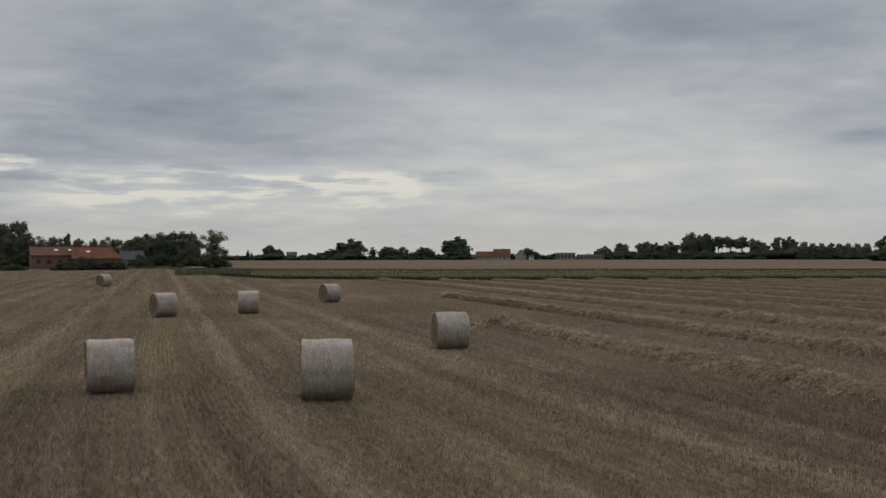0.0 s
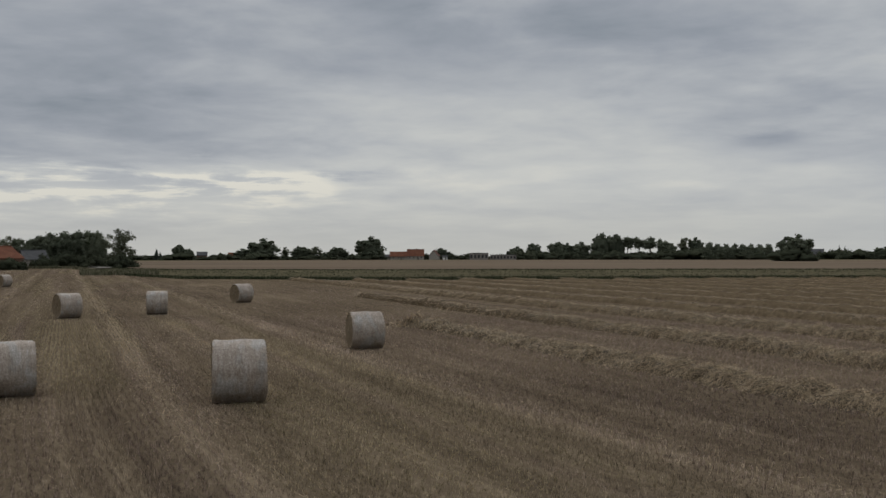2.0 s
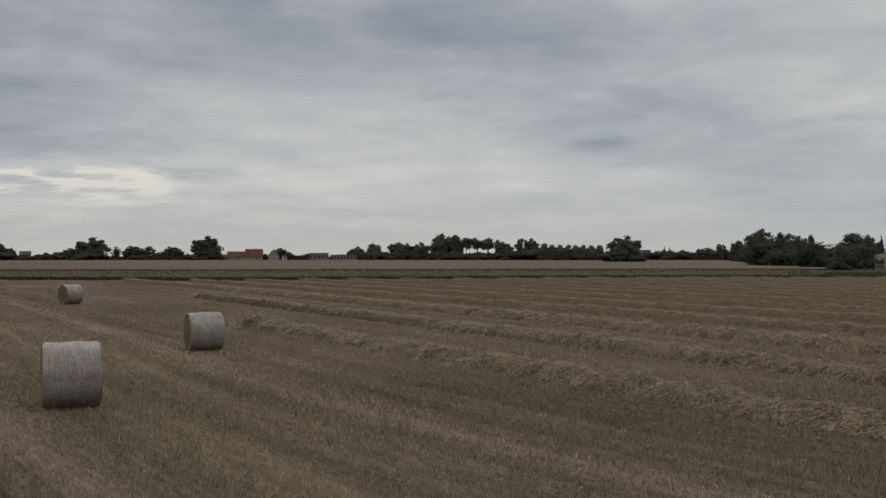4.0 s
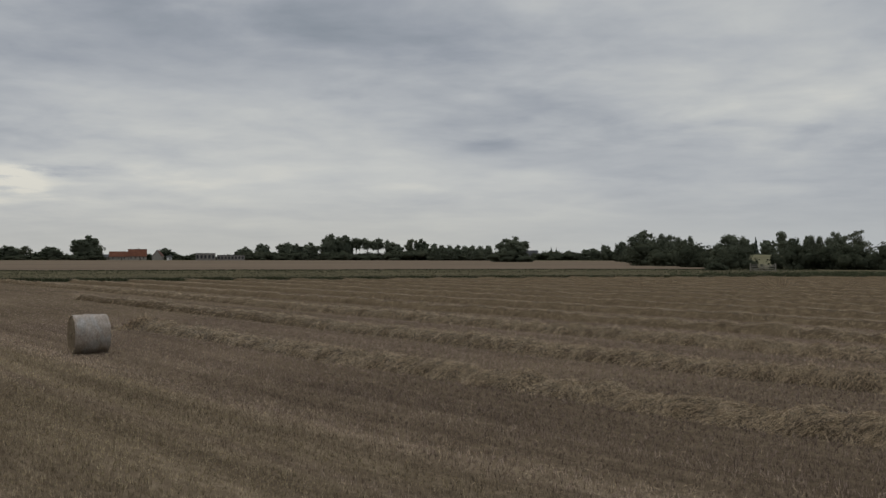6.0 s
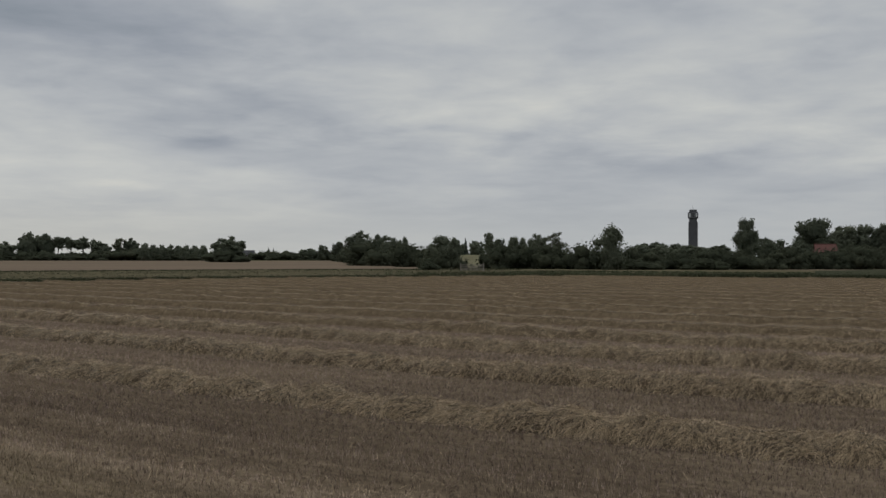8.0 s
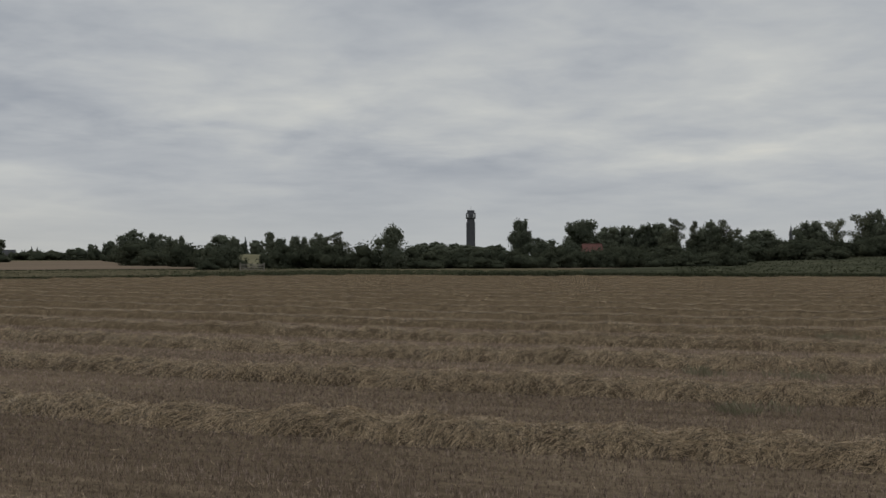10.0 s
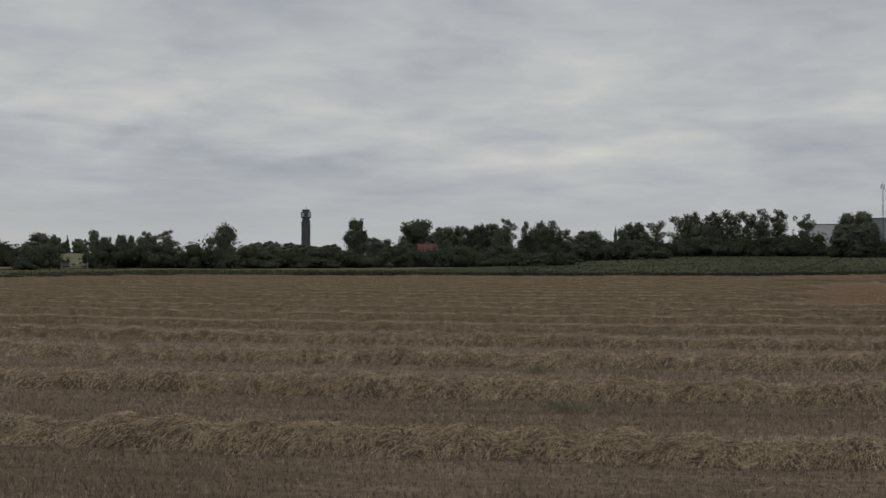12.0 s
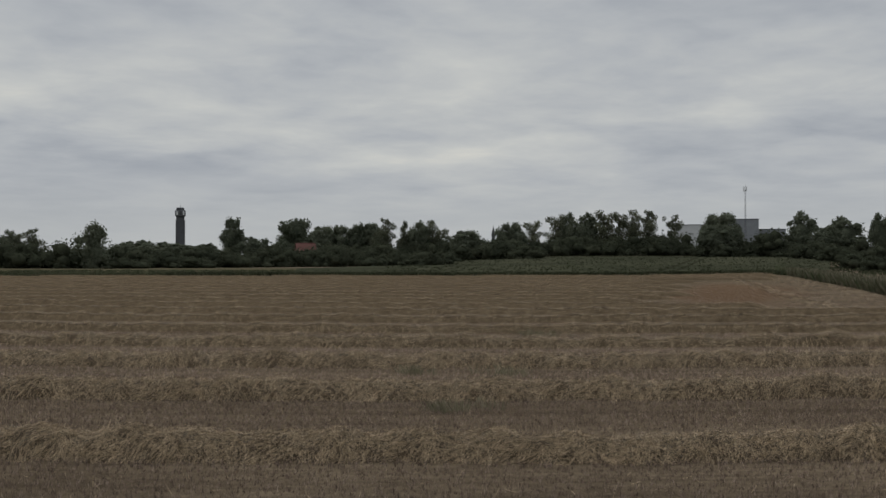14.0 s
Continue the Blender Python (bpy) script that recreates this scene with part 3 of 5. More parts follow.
def swath(k, s0, s1):
    """One windrow of loose straw: a lumpy ridge with bunches of strands combed over it."""
    rs = np.random.RandomState(100 + k)
    n0 = 16.6 + 7.0 * k
    step = 0.12 if k < 3 else 0.2 if k < 8 else 0.4
    s = np.arange(s0, s1, step)
    cx, cy = row_xy(s, n0 + sway(s, k))
    az, rr = np.degrees(np.arctan2(cx, cy)), np.hypot(cx, cy)
    s = s[inside(cx, cy, 3.0) & (az > -32) & (az < 110) & ~((az > 78.6 + 1.4 * np.sin(k * 2.1)) & (rr > 70 + 6 * np.sin(k * 1.3)) & ((rr < 150) | (az > 84)))]
    if len(s) < 8:
        return
    m = 15 if k < 3 else 9
    q = np.linspace(-1, 1, m)
    S, Q = np.meshgrid(s, q, indexing="ij")
    taper = smoothstep(0, 2.0, S - s[0]) * smoothstep(0, 2.0, s[-1] - S)
    P = over_swath(S, Q, k, n0)
    P[..., 2] = P[..., 2] * taper + (0.05 if k < 3 else 0.02) * (rs.rand(*S.shape) - 0.5) * (1 - 0.5 * np.abs(Q)) - 0.03
    i, j = np.meshgrid(np.arange(len(s) - 1), np.arange(m - 1), indexing="ij")
    f = (i * m + j).ravel()
    me = mesh_of("straw_swath", P.reshape(-1, 3), np.stack([f, f + 1, f + m + 1, f + m], 1), [STRAW_BODY_SHADED], smooth=k >= 3)
    # the nearest two take the deeper painted shade, the rest a lighter one
    me.materials[0] = STRAW_BODY_SHADED if k < 2 else STRAW_RIDGE_SHADED
    ob = tagged(new("straw_swath", me), "long loose windrow of pale tan cut straw on stubble", "straw swath", "windrows across the field")
    # strands, combed down over the sides in bunches
    dens = np.interp(np.hypot(*row_xy(s, n0)), [14, 20, 30, 45, 70, 110, 160], [4400, 3000, 1450, 680, 230, 85, 40]) * (np.interp(np.hypot(*row_xy(s, n0)), [28, 50], [1.0, 1.5]) if k < 3 else 1.6)
    count = rs.poisson(dens * step)
    S = np.repeat(s, count) + rs.rand(count.sum()) * step
    fan = np.degrees(np.arctan2(*row_xy(S, n0)))
    S = S[(fan > -28) & (fan < 96)]
    c = len(S)
    if c == 0:
        return
    far = np.interp(np.hypot(*row_xy(S, n0)), [14, 30, 60, 120], [0.8, 1.1, 1.6, 2.6])
    q0 = -1.06 + 1.8 * rs.rand(c) ** 1.15
    ln = (0.09 + 0.26 * rs.rand(c) ** 1.5) * np.interp(far, [0.8, 1.1, 1.6], [1.0, 1.0, 0.9])
    comb = 0.55 * np.sin(S * 2.6 + 2.0 * q0 + k) + 0.6 * np.sin(S * 6.3 - 2.5 * q0 + 2.7 * k) + 0.4 * np.sin(S * 13.0 + 5.0 * q0 + k) + 0.35 * np.sin(S * 0.6 + 1.1 * k)
    turn = 1.5708 + 0.35 + comb + 0.5 * rs.randn(c)
    turn = np.where(rs.rand(c) < 0.28, rs.rand(c) * 3.1416, turn)
    ds, dq = np.cos(turn) * ln, np.sin(turn) * ln / 0.74
    # far strands gather on the crest, lighter than the darkened sides
    q0 = np.where(rs.rand(c) < smoothstep(1.0, 1.5, far) * (0.55 if k < 3 else 1.0), np.clip(rs.randn(c) * np.interp(far, [1.1, 1.8], [0.4, 0.22]) - np.interp(far, [1.1, 1.6], [0.08, -0.04]), -1, 0.8), q0)
    lift = np.interp(far, [0.8, 1.2, 1.8], [0.10, 0.11, 0.07]) * rs.rand(c) ** 1.4 * body_share(q0) + 0.004
    ends = []
    for g, up in ((-0.5, 0.0), (0.0, 0.018), (0.5, 0.0)):
        p = over_swath(S + g * ds, q0 + g * dq, k, n0)
        p[:, 2] = np.maximum(p[:, 2] * smoothstep(0, 2.0, S - s[0]), 0.0) + lift + up
        ends.append(p)
    loose = (rs.rand(c) < 0.12)[:, None] * np.stack([0.06 * rs.randn(c), 0.06 * rs.randn(c), 0.11 * rs.rand(c)], 1)
    ends[2] = ends[2] + loose
    along = over_swath(S + 0.05, q0, k, n0) - over_swath(S - 0.05, q0, k, n0)
    over = over_swath(S, q0 + 0.07, k, n0) - over_swath(S, q0 - 0.07, k, n0)
    skin = np.cross(over, along)
    skin /= np.linalg.norm(skin, axis=1)[:, None] + 1e-9
    side = np.cross(ends[2] - ends[0], skin + np.interp(far, [0.9, 1.3], [0.6, 0.25])[:, None] * rs.randn(c, 3))
    side /= np.linalg.norm(side, axis=1)[:, None] + 1e-6
    side = side * ((0.0014 + 0.0016 * rs.rand(c)) * far)[:, None]
    near = far < 0.84
    v = np.stack([ends[0] - side, ends[0] + side, ends[1] - side, ends[1] + side, ends[2] - side, ends[2] + side], 1)
    if k < 3:
        bent, flat_v = v[near].reshape(-1, 3), v[~near][:, [0, 1, 5, 4]].reshape(-1, 3)
        o = np.arange(near.sum())[:, None] * 6
        f = np.concatenate([o + np.array([0, 1, 3, 2]), o + np.array([2, 3, 5, 4]), np.arange(len(flat_v)).reshape(-1, 4) + len(bent)])
        v = np.concatenate([bent, flat_v])
    else:
        v = np.stack([ends[0] - 1.5 * side, ends[0] + 1.5 * side, ends[2]], 1).reshape(-1, 3)
        f = np.arange(c * 3).reshape(-1, 3)
    st = new("loose_straw", mesh_of("loose_straw", v, f, [STRAW]))
    st.parent = ob
    tagged(st, "loose straw stalks lying over the windrow", kind="stuff")


S_FAR = [46, 82, 150, 170, 180]
for k in range(0, 26):
    swath(k, -60, S_FAR[k] if k < len(S_FAR) else 190)


def headland_straw(points, width, count, seed):
    """Flat lines of straw lying along the headland, round the ends of the windrows."""
    rs = np.random.RandomState(seed)
    p = np.array(points, float)
    t = rs.rand(count) * (len(p) - 1)
    i = np.minimum(t.astype(int), len(p) - 2)
    f = (t - i)[:, None]
    q = p[i] * (1 - f) + p[i + 1] * f + rs.randn(count, 2) * width
    a = rs.rand(count) * 6.283
    ln = 0.12 + 0.2 * rs.rand(count)
    z = 0.03 + 0.12 * rs.rand(count) ** 2
    c = np.stack([q[:, 0], q[:, 1], z], 1)
    d = np.stack([np.cos(a) * ln, np.sin(a) * ln, 0.03 * rs.randn(count)], 1)
    w = np.stack([-np.sin(a), np.cos(a), np.full(count, 0.5)], 1) * 0.008
    v = np.stack([c - d - w, c - d + w, c + d + w, c + d - w], 1).reshape(-1, 3)
    tagged(new("headland_straw", mesh_of("headland_straw", v, np.arange(count * 4).reshape(-1, 4), [STRAW])),
           "flat line of pale straw along the headland", "straw litter", kind="stuff")


headland_straw([(190, 23.5), (140, 14.0), (104, 7.0), (80, 1.0), (60, -4.0)], 1.3, 1800, 71)
headland_straw([(170, 17.0), (130, 9.0), (100, 2.5), (76, -4.0)], 1.2, 1400, 72)
headland_straw([(168, 26.0), (151, 22.1), (115, 14.2), (79, 6.3), (58, 1.5)], 0.6, 3600, 73)


# ---- stubble ----
def stalks(name, r0, r1, row, gap, spread, height, width, per, seed, label, mat):
    """Cut stalks standing in drill rows."""
    rs = np.random.RandomState(seed)
    s = np.arange(-40, r1 + 10, gap)
    n = np.arange(-r1 * 0.5, r1 + 6, row)
    S, N = np.meshgrid(s, n, indexing="ij")
    S = (S + rs.rand(*S.shape) * gap).ravel()
    N = (N + rs.randn(*N.shape) * row * np.where(N > 13, 0.5, 0.17)).ravel()
    x, y = row_xy(S, N)
    r, az = np.hypot(x, y), np.degrees(np.arctan2(x, y))
    rj = r * (1 + 0.16 * (rs.rand(len(r)) - 0.5))
    ok = (rj > r0) & (rj < r1) & (az > -27.5) & (az < 92) & (rs.rand(len(x)) < 0.86 + 0.14 * np.sin(S * 0.06 + N * 2.3)) & inside(x, y, 0.2) & (rs.rand(len(x)) < np.interp(r, [0, 70, 150], [1, 1, 0.0]))
    x, y, S, N = x[ok], y[ok], S[ok], N[ok]
    clump = np.repeat(0.6 + 0.75 * rs.rand(len(x)), per)
    x, y, S, N = (np.repeat(v, per) for v in (x, y, S, N))
    c = len(x)
    x = x + rs.randn(c) * spread
    y = y + rs.randn(c) * spread
    tone = 0.8 + 0.2 * np.sin(N * 1.9) * np.sin(S * 0.05 + N * 0.3)
    h = height * (0.6 + 0.5 * rs.rand(c)) * clump * tone
    a = rs.rand(c) * 6.283
    w = width * (0.6 + 0.8 * rs.rand(c))
    lx, ly = rs.randn(c) * 0.26 * h, rs.randn(c) * 0.26 * h
    sx, sy = np.cos(a) * w, np.sin(a) * w
    z0 = np.zeros(c) - 0.01
    v = np.stack([np.stack([x - sx, y - sy, z0], 1), np.stack([x + sx, y + sy, z0], 1), np.stack([x + lx, y + ly, h], 1)], 1).reshape(-1, 3)
    f = np.arange(c * 3).reshape(-1, 3)
    tagged(new(name, mesh_of(name, v, f, [mat])), label, "stubble", kind="stuff")


stalks("stubble", 13.0, 28.0, 0.15, 0.10, 0.020, 0.115, 0.0042, 8, 11, "short cut straw stalks in drill rows", STALK)
stalks("stubble", 2.0, 13.0, 0.15, 0.2, 0.02, 0.10, 0.0045, 3, 10, "short cut straw stalks in drill rows", STALK)
stalks("stubble", 28.0, 56.0, 0.15, 0.12, 0.022, 0.10, 0.0095, 3, 12, "short cut straw stalks in drill rows", STALK_THICK)
stalks("stubble", 56.0, 150.0, 0.30, 0.40, 0.13, 0.085, 0.024, 2, 13, "short cut straw stalks in drill rows", STALK_THICK)


def far_stubble(seed):
    """Pale stubble on the far open part of the field, towards the farm."""
    rs = np.random.RandomState(seed)
    c = 70000
    az, r = np.radians(-27 + 30 * rs.rand(c)), 95 + 215 * rs.rand(c) ** 0.8
    x, y = r * np.sin(az), r * np.cos(az)
    ok = inside(x, y, 0.5) & (x * ROW_N[0] + y * ROW_N[1] < 12)
    x, y = x[ok], y[ok]
    c = len(x)
    h, w, a = 0.05 + 0.05 * rs.rand(c), 0.03 + 0.03 * rs.rand(c), rs.rand(c) * 6.283
    lx, ly = rs.randn(c) * 0.03, rs.randn(c) * 0.03
    v = np.stack([np.stack([x - np.cos(a) * w, y - np.sin(a) * w, 0 * x - 0.01], 1), np.stack([x + np.cos(a) * w, y + np.sin(a) * w, 0 * x - 0.01], 1), np.stack([x + lx, y + ly, h], 1)], 1).reshape(-1, 3)
    tagged(new("stubble", mesh_of("stubble", v, np.arange(c * 3).reshape(-1, 3), [STALK_THICK])), "short cut straw stalks in drill rows", "stubble", kind="stuff")


far_stubble(14)


def litter(seed):
    """Straw left lying in thin lines where the swaths were taken up, and some all over."""
    rs = np.random.RandomState(seed)
    parts = []
    for n0 in (9.4, 2.4, -4.6, -11.6):
        c = 4500
        parts.append((rs.rand(c) ** 1.2 * 90 + 5, n0 + rs.randn(c) * 0.22 + 0.35 * np.sign(rs.randn(c))))
    c = 34000
    parts.append((rs.rand(c) * 60 - 15, rs.rand(c) ** 1.3 * 62 - 16))
    s, n = np.concatenate([p[0] for p in parts]), np.concatenate([p[1] for p in parts])
    x, y = row_xy(s, n)
    ok = (np.hypot(x, y) > 12) & (np.degrees(np.arctan2(x, y)) > -28)
    x, y = x[ok], y[ok]
    c = len(x)
    far = np.interp(np.hypot(x, y), [14, 30, 60, 120], [1.0, 1.4, 1.9, 2.6])
    a = rs.rand(c) * 6.283
    ln, w = (0.05 + 0.10 * rs.rand(c)) * far ** 0.5, 0.002 * far
    z = 0.04 + 0.07 * rs.rand(c)
    dx, dy = np.cos(a) * ln / 2, np.sin(a) * ln / 2
    sx, sy = -np.sin(a) * w, np.cos(a) * w
    t = rs.randn(c) * 0.04
    v = np.stack([np.stack([x - dx - sx, y - dy - sy, z - t], 1), np.stack([x - dx + sx, y - dy + sy, z - t + w], 1),
                  np.stack([x + dx + sx, y + dy + sy, z + t + w], 1), np.stack([x + dx - sx, y + dy - sy, z + t], 1)], 1).reshape(-1, 3)
    tagged(new("straw_litter", mesh_of("straw_litter", v, np.arange(c * 4).reshape(-1, 4), [STRAW])),
           "loose straw left lying among the stubble", "straw litter", kind="stuff")


litter(21)


# ---- bales ----
def make_bale(m, seed, fat, wide, group="round straw bales"):
    """A round bale, axis along x: a net-wrapped drum, two straw faces, stray stalks."""
    rs = np.random.RandomState(seed)
    root = thing("straw_bale", "round straw bale in whitish net wrap standing on stubble", "straw bale", m, group)
    R, half, seg, rings = 0.715 * fat, 0.62 * wide, 72, 25
    th = np.linspace(0, 2 * np.pi, seg, endpoint=False)
    prof = np.linspace(-1, 1, rings)
    lump = wave(th * 3, seed, 0.006, (1, 2, 3, 5))
    lump[-6:] = lump[-6:] * np.linspace(1, 0, 6) + lump[0] * np.linspace(0, 1, 6)
    P, TH = np.meshgrid(prof, th, indexing="ij")
    edge = np.clip((np.abs(P) - 0.9) / 0.1, 0, 1)
    rad = R * (1 - 0.055 * edge ** 2) + 0.008 * np.sin(P * 5 + seed) + lump[None, :] + 0.003 * rs.randn(rings, seg)
    X = P * half * (1 + 0.012 * np.sin(TH * 2 + seed))
    Y, Z = rad * np.cos(TH), rad * np.sin(TH)
    Z = np.where(Z < -R * 0.93, -R * 0.93 + (Z + R * 0.93) * 0.25, Z) + R * 0.945
    i, j = np.meshgrid(np.arange(rings - 1), np.arange(seg), indexing="ij")
    a = (i * seg + j).ravel()
    b = (i * seg + (j + 1) % seg).ravel()
    wrap = new("net_wrap", mesh_of("net_wrap", np.stack([X, Y, Z], -1).reshape(-1, 3), np.stack([a, a + seg, b + seg, b], 1), [NET], smooth=True))
    wrap.parent = root
    tagged(wrap, "greyish white net wrap over straw")
    for side in (-1, 1):
        row = 0 if side < 0 else rings - 1
        ex, ey, ez = X[row], Y[row], Z[row]
        cz = R * 0.945
        vs = []
        for f in (1.0, 0.985, 0.8, 0.62, 0.45, 0.3, 0.15, 0.03):
            dent = 0.0 if f > 0.99 else -0.02 + 0.018 * np.sin(f * 40 + th) + 0.012 * rs.randn(seg)
            vs.append(np.stack([ex - side * (-dent), ey * f, cz + (ez - cz) * f], 1))
        k = len(vs)
        v = np.concatenate(vs)
        i, j = np.meshgrid(np.arange(k - 1), np.arange(seg), indexing="ij")
        a = (i * seg + j).ravel()
        b = (i * seg + (j + 1) % seg).ravel()
        faces = np.stack([a, a + seg, b + seg, b], 1)
        if side < 0:
            faces = faces[:, ::-1]
        face = new("end_face", mesh_of("end_face", v, faces, [STRAW_END]))
        face.parent = root
        tagged(face, "rolled brown straw ends")
    # stray stalks at the rims and the foot
    c = 420
    t = rs.rand(c) * 6.283
    sd = np.where(rs.rand(c) < 0.5, -1, 1)
    px = sd * (half - 0.03 + 0.03 * rs.rand(c))
    rr = R * (0.93 + 0.05 * rs.rand(c))
    py, pz = rr * np.cos(t), np.maximum(rr * np.sin(t) + R * 0.945, 0.02)
    d = np.stack([sd * rs.rand(c) * 0.06, rs.randn(c) * 0.05, rs.randn(c) * 0.05], 1)
    p0 = np.stack([px, py, pz], 1)
    v = np.stack([p0 - 0.005, p0 + 0.005, p0 + d], 1).reshape(-1, 3)
    st = new("stray_straw", mesh_of("stray_straw", v, np.arange(c * 3).reshape(-1, 3), [STRAW]))
    st.parent = root
    tagged(st, "loose straw ends sticking out", kind="stuff")
    return root


BALES = [(-8.62, 25.8, 22, 0.98, 0.95), (-2.85, 24.4, 9, 1.055, 1.02), (0.27, 37.7, 12, 0.99, 0.98), (-11.9, 61.0, 11, 1.0, 0.98),
         (-8.6, 75.8, 38, 1.0, 1.0), (-16.2, 57.8, 37, 1.0, 1.0), (-39.9, 117.3, 59, 1.0, 1.0)]
for n, (x, y, turn, fat, wide) in enumerate(BALES):
    make_bale(pose(x, y, 0.0, 0, 0, turn), 31 + n, fat, wide)


# ---- trees ----
def blob_points(rs, blobs, count, shell):
    """Points near the surfaces of ellipsoids, by their area."""
    b = np.array(blobs)
    area = b[:, 3] * b[:, 4]
    pick = rs.choice(len(b), count, p=area / area.sum())
    d = rs.randn(count, 3)
    d /= np.linalg.norm(d, axis=1)[:, None]
    r = 1 + (rs.rand(count) - 0.7) * shell
    c = b[pick]
    return c[:, :3] + d * r[:, None] * c[:, [3, 3, 4]], d


def leaf_mesh(name, rs, blobs, count, size, mat, shell=0.35, core=0.8):
    """Many small ragged leaf clumps over darker inner masses."""
    p, d = blob_points(rs, blobs, count, shell)
    t1 = np.cross(d + 0.7 * rs.randn(count, 3), rs.randn(count, 3))
    t1 /= np.linalg.norm(t1, axis=1)[:, None]
    t2 = np.cross(t1, d + 0.6 * rs.randn(count, 3))
    t2 /= np.linalg.norm(t2, axis=1)[:, None] + 1e-9
    s = size * (0.5 + rs.rand(count))[:, None]
    corners = []
    for ang in (0, 1.5, 3.1, 4.6):
        k = 0.55 + 0.75 * rs.rand(count)[:, None]
        corners.append(p + (t1 * math.cos(ang) + t2 * math.sin(ang)) * s * k)
    v = np.stack(corners, 1)
    tris = np.array([[0, 1, 2], [0, 2, 3]])
    f = (np.arange(count)[:, None, None] * 4 + tris[None]).reshape(-1, 3)
    verts, faces = [v.reshape(-1, 3)], [f]
    off = count * 4
    if core:
        bm = bmesh.new()
        bmesh.ops.create_icosphere(bm, subdivisions=1, radius=1.0)
        bm.verts.ensure_lookup_table()
        sv = np.array([q.co[:] for q in bm.verts])
        sf = np.array([[q.index for q in fc.verts] for fc in bm.faces])
        bm.free()
        for b in blobs:
            w = sv * (core * (0.82 + 0.3 * rs.rand(len(sv))))[:, None] * np.array([b[3], b[3], b[4]]) + np.array(b[:3])
            verts.append(w)
            faces.append(sf + off)
            off += len(sv)
    return mesh_of(name, np.concatenate(verts), np.concatenate(faces), [mat])


def limb(bm, a, b, r0, r1):
    a, b = Vector(a), Vector(b)
    geo = bmesh.ops.create_cone(bm, segments=6, radius1=r0, radius2=r1, depth=(b - a).length, cap_ends=True)
    q = (b - a).to_track_quat("Z", "Y").to_matrix().to_4x4()
    bmesh.ops.transform(bm, matrix=Matrix.Translation((a + b) / 2) @ q, verts=geo["verts"])


def tree_form(kind, seed, far=False):
    """A tree or bush 1 high and 1 wide, trunk and crown."""
    rs = np.random.RandomState(seed)
    blobs, mat, count, size, shell, core, bole = [], LEAF, 1500, 0.030, 0.4, 0.8, 0.25
    if kind == "o":
        for i in range(48):
            up = 2 * rs.rand() - 1
            a, r = rs.rand() * 6.28, 0.065 + 0.06 * rs.rand()
            q = 0.35 * (1 - abs(up) ** 2.6) ** 0.5 * (0.45 + 0.55 * rs.rand() ** 0.7)
            blobs.append((q * math.cos(a), q * math.sin(a), 0.53 + up * 0.36 + 0.03 * rs.randn(), r, r * 0.85))
        blobs += [(0.02, 0, 0.52, 0.34, 0.36), (0.1, 0.06, 0.62, 0.25, 0.26), (-0.1, -0.05, 0.6, 0.25, 0.27)]
        count, size, bole, core, shell = 3200, 0.0185, 0.2, 0.74, 0.45
    elif kind in ("a", "w"):
        for i in range(20 if kind == "a" else 25):
            up = 2 * rs.rand() - 1
            a, r = rs.rand() * 6.28, 0.06 + 0.055 * rs.rand()
            q = 0.40 * (1 - abs(up) ** 2.4) ** 0.5 * (0.25 + 0.75 * rs.rand())
            blobs.append((q * math.cos(a), q * math.sin(a), 0.58 + up * 0.34 + 0.03 * rs.randn(), r, r * 0.8))
        blobs += [(0.02, 0, 0.5, 0.16, 0.2), (-0.02, 0.02, 0.72, 0.13, 0.16)]
        count, size, shell, core, bole, mat = 3700, 0.0150, 0.8, 0.0, 0.4, LEAF_PALE
        if kind == "w":
            blobs = [(b[0], b[1], b[2], b[3] * 1.15, b[4] * 1.2) for b in blobs] + [(0, 0, 0.3, 0.3, 0.3), (0.03, 0, 0.52, 0.36, 0.26), (0, 0, 0.72, 0.25, 0.2)]
            count, shell, core, mat = 6000, 0.9, 0.7, LEAF
    elif kind == "p":
        for i in range(8):
            a = rs.rand() * 6.28
            q = 0.3 * rs.rand()
            r = 0.15 + 0.08 * rs.rand()
            blobs.append((q * math.cos(a), q * math.sin(a), 0.58 + 0.3 * rs.rand(), r * 1.1, 0.14))
        blobs.append((0, 0, 0.7, 0.3, 0.2))
        count, size, bole = 2200, 0.022, 0.42
    elif kind == "t":
        for i in range(10):
            h = 0.12 + 0.8 * i / 9
            q = 0.1 * rs.rand()
            a = rs.rand() * 6.28
            blobs.append((q * math.cos(a), q * math.sin(a), h, (0.36 - 0.22 * h) * (0.8 + 0.4 * rs.rand()), 0.13))
        count, size, bole = 2000, 0.026, 0.1
    elif kind == "c":
        for i in range(8):
            h = 0.1 + 0.82 * i / 7
            blobs.append((0.03 * rs.randn(), 0.03 * rs.randn(), h, 0.46 * (1.03 - h), 0.09))
        count, size, mat, bole, shell = 1700, 0.028, NEEDLE, 0.08, 0.3
    else:
        for i in range(13):
            a = rs.rand() * 6.28
            q = 0.42 * rs.rand() ** 0.5
            r = 0.15 + 0.1 * rs.rand()
            blobs.append((q * math.cos(a), q * math.sin(a), 0.12 + (0.72 - q) * rs.rand(), r, r * 1.15))
        blobs.append((0, 0, 0.35, 0.36, 0.36))
        mat = LEAF_HEDGE
        count, size, bole, shell, core = 1250, 0.0275, 0.12, 0.5, 0.72
    if far:
        count, size, core = int(count * 0.22), size * 1.8, max(core, 0.86)
    bm = bmesh.new()
    limb(bm, (0, 0, -0.02), (0.01, 0, bole + 0.05), 0.035, 0.024)
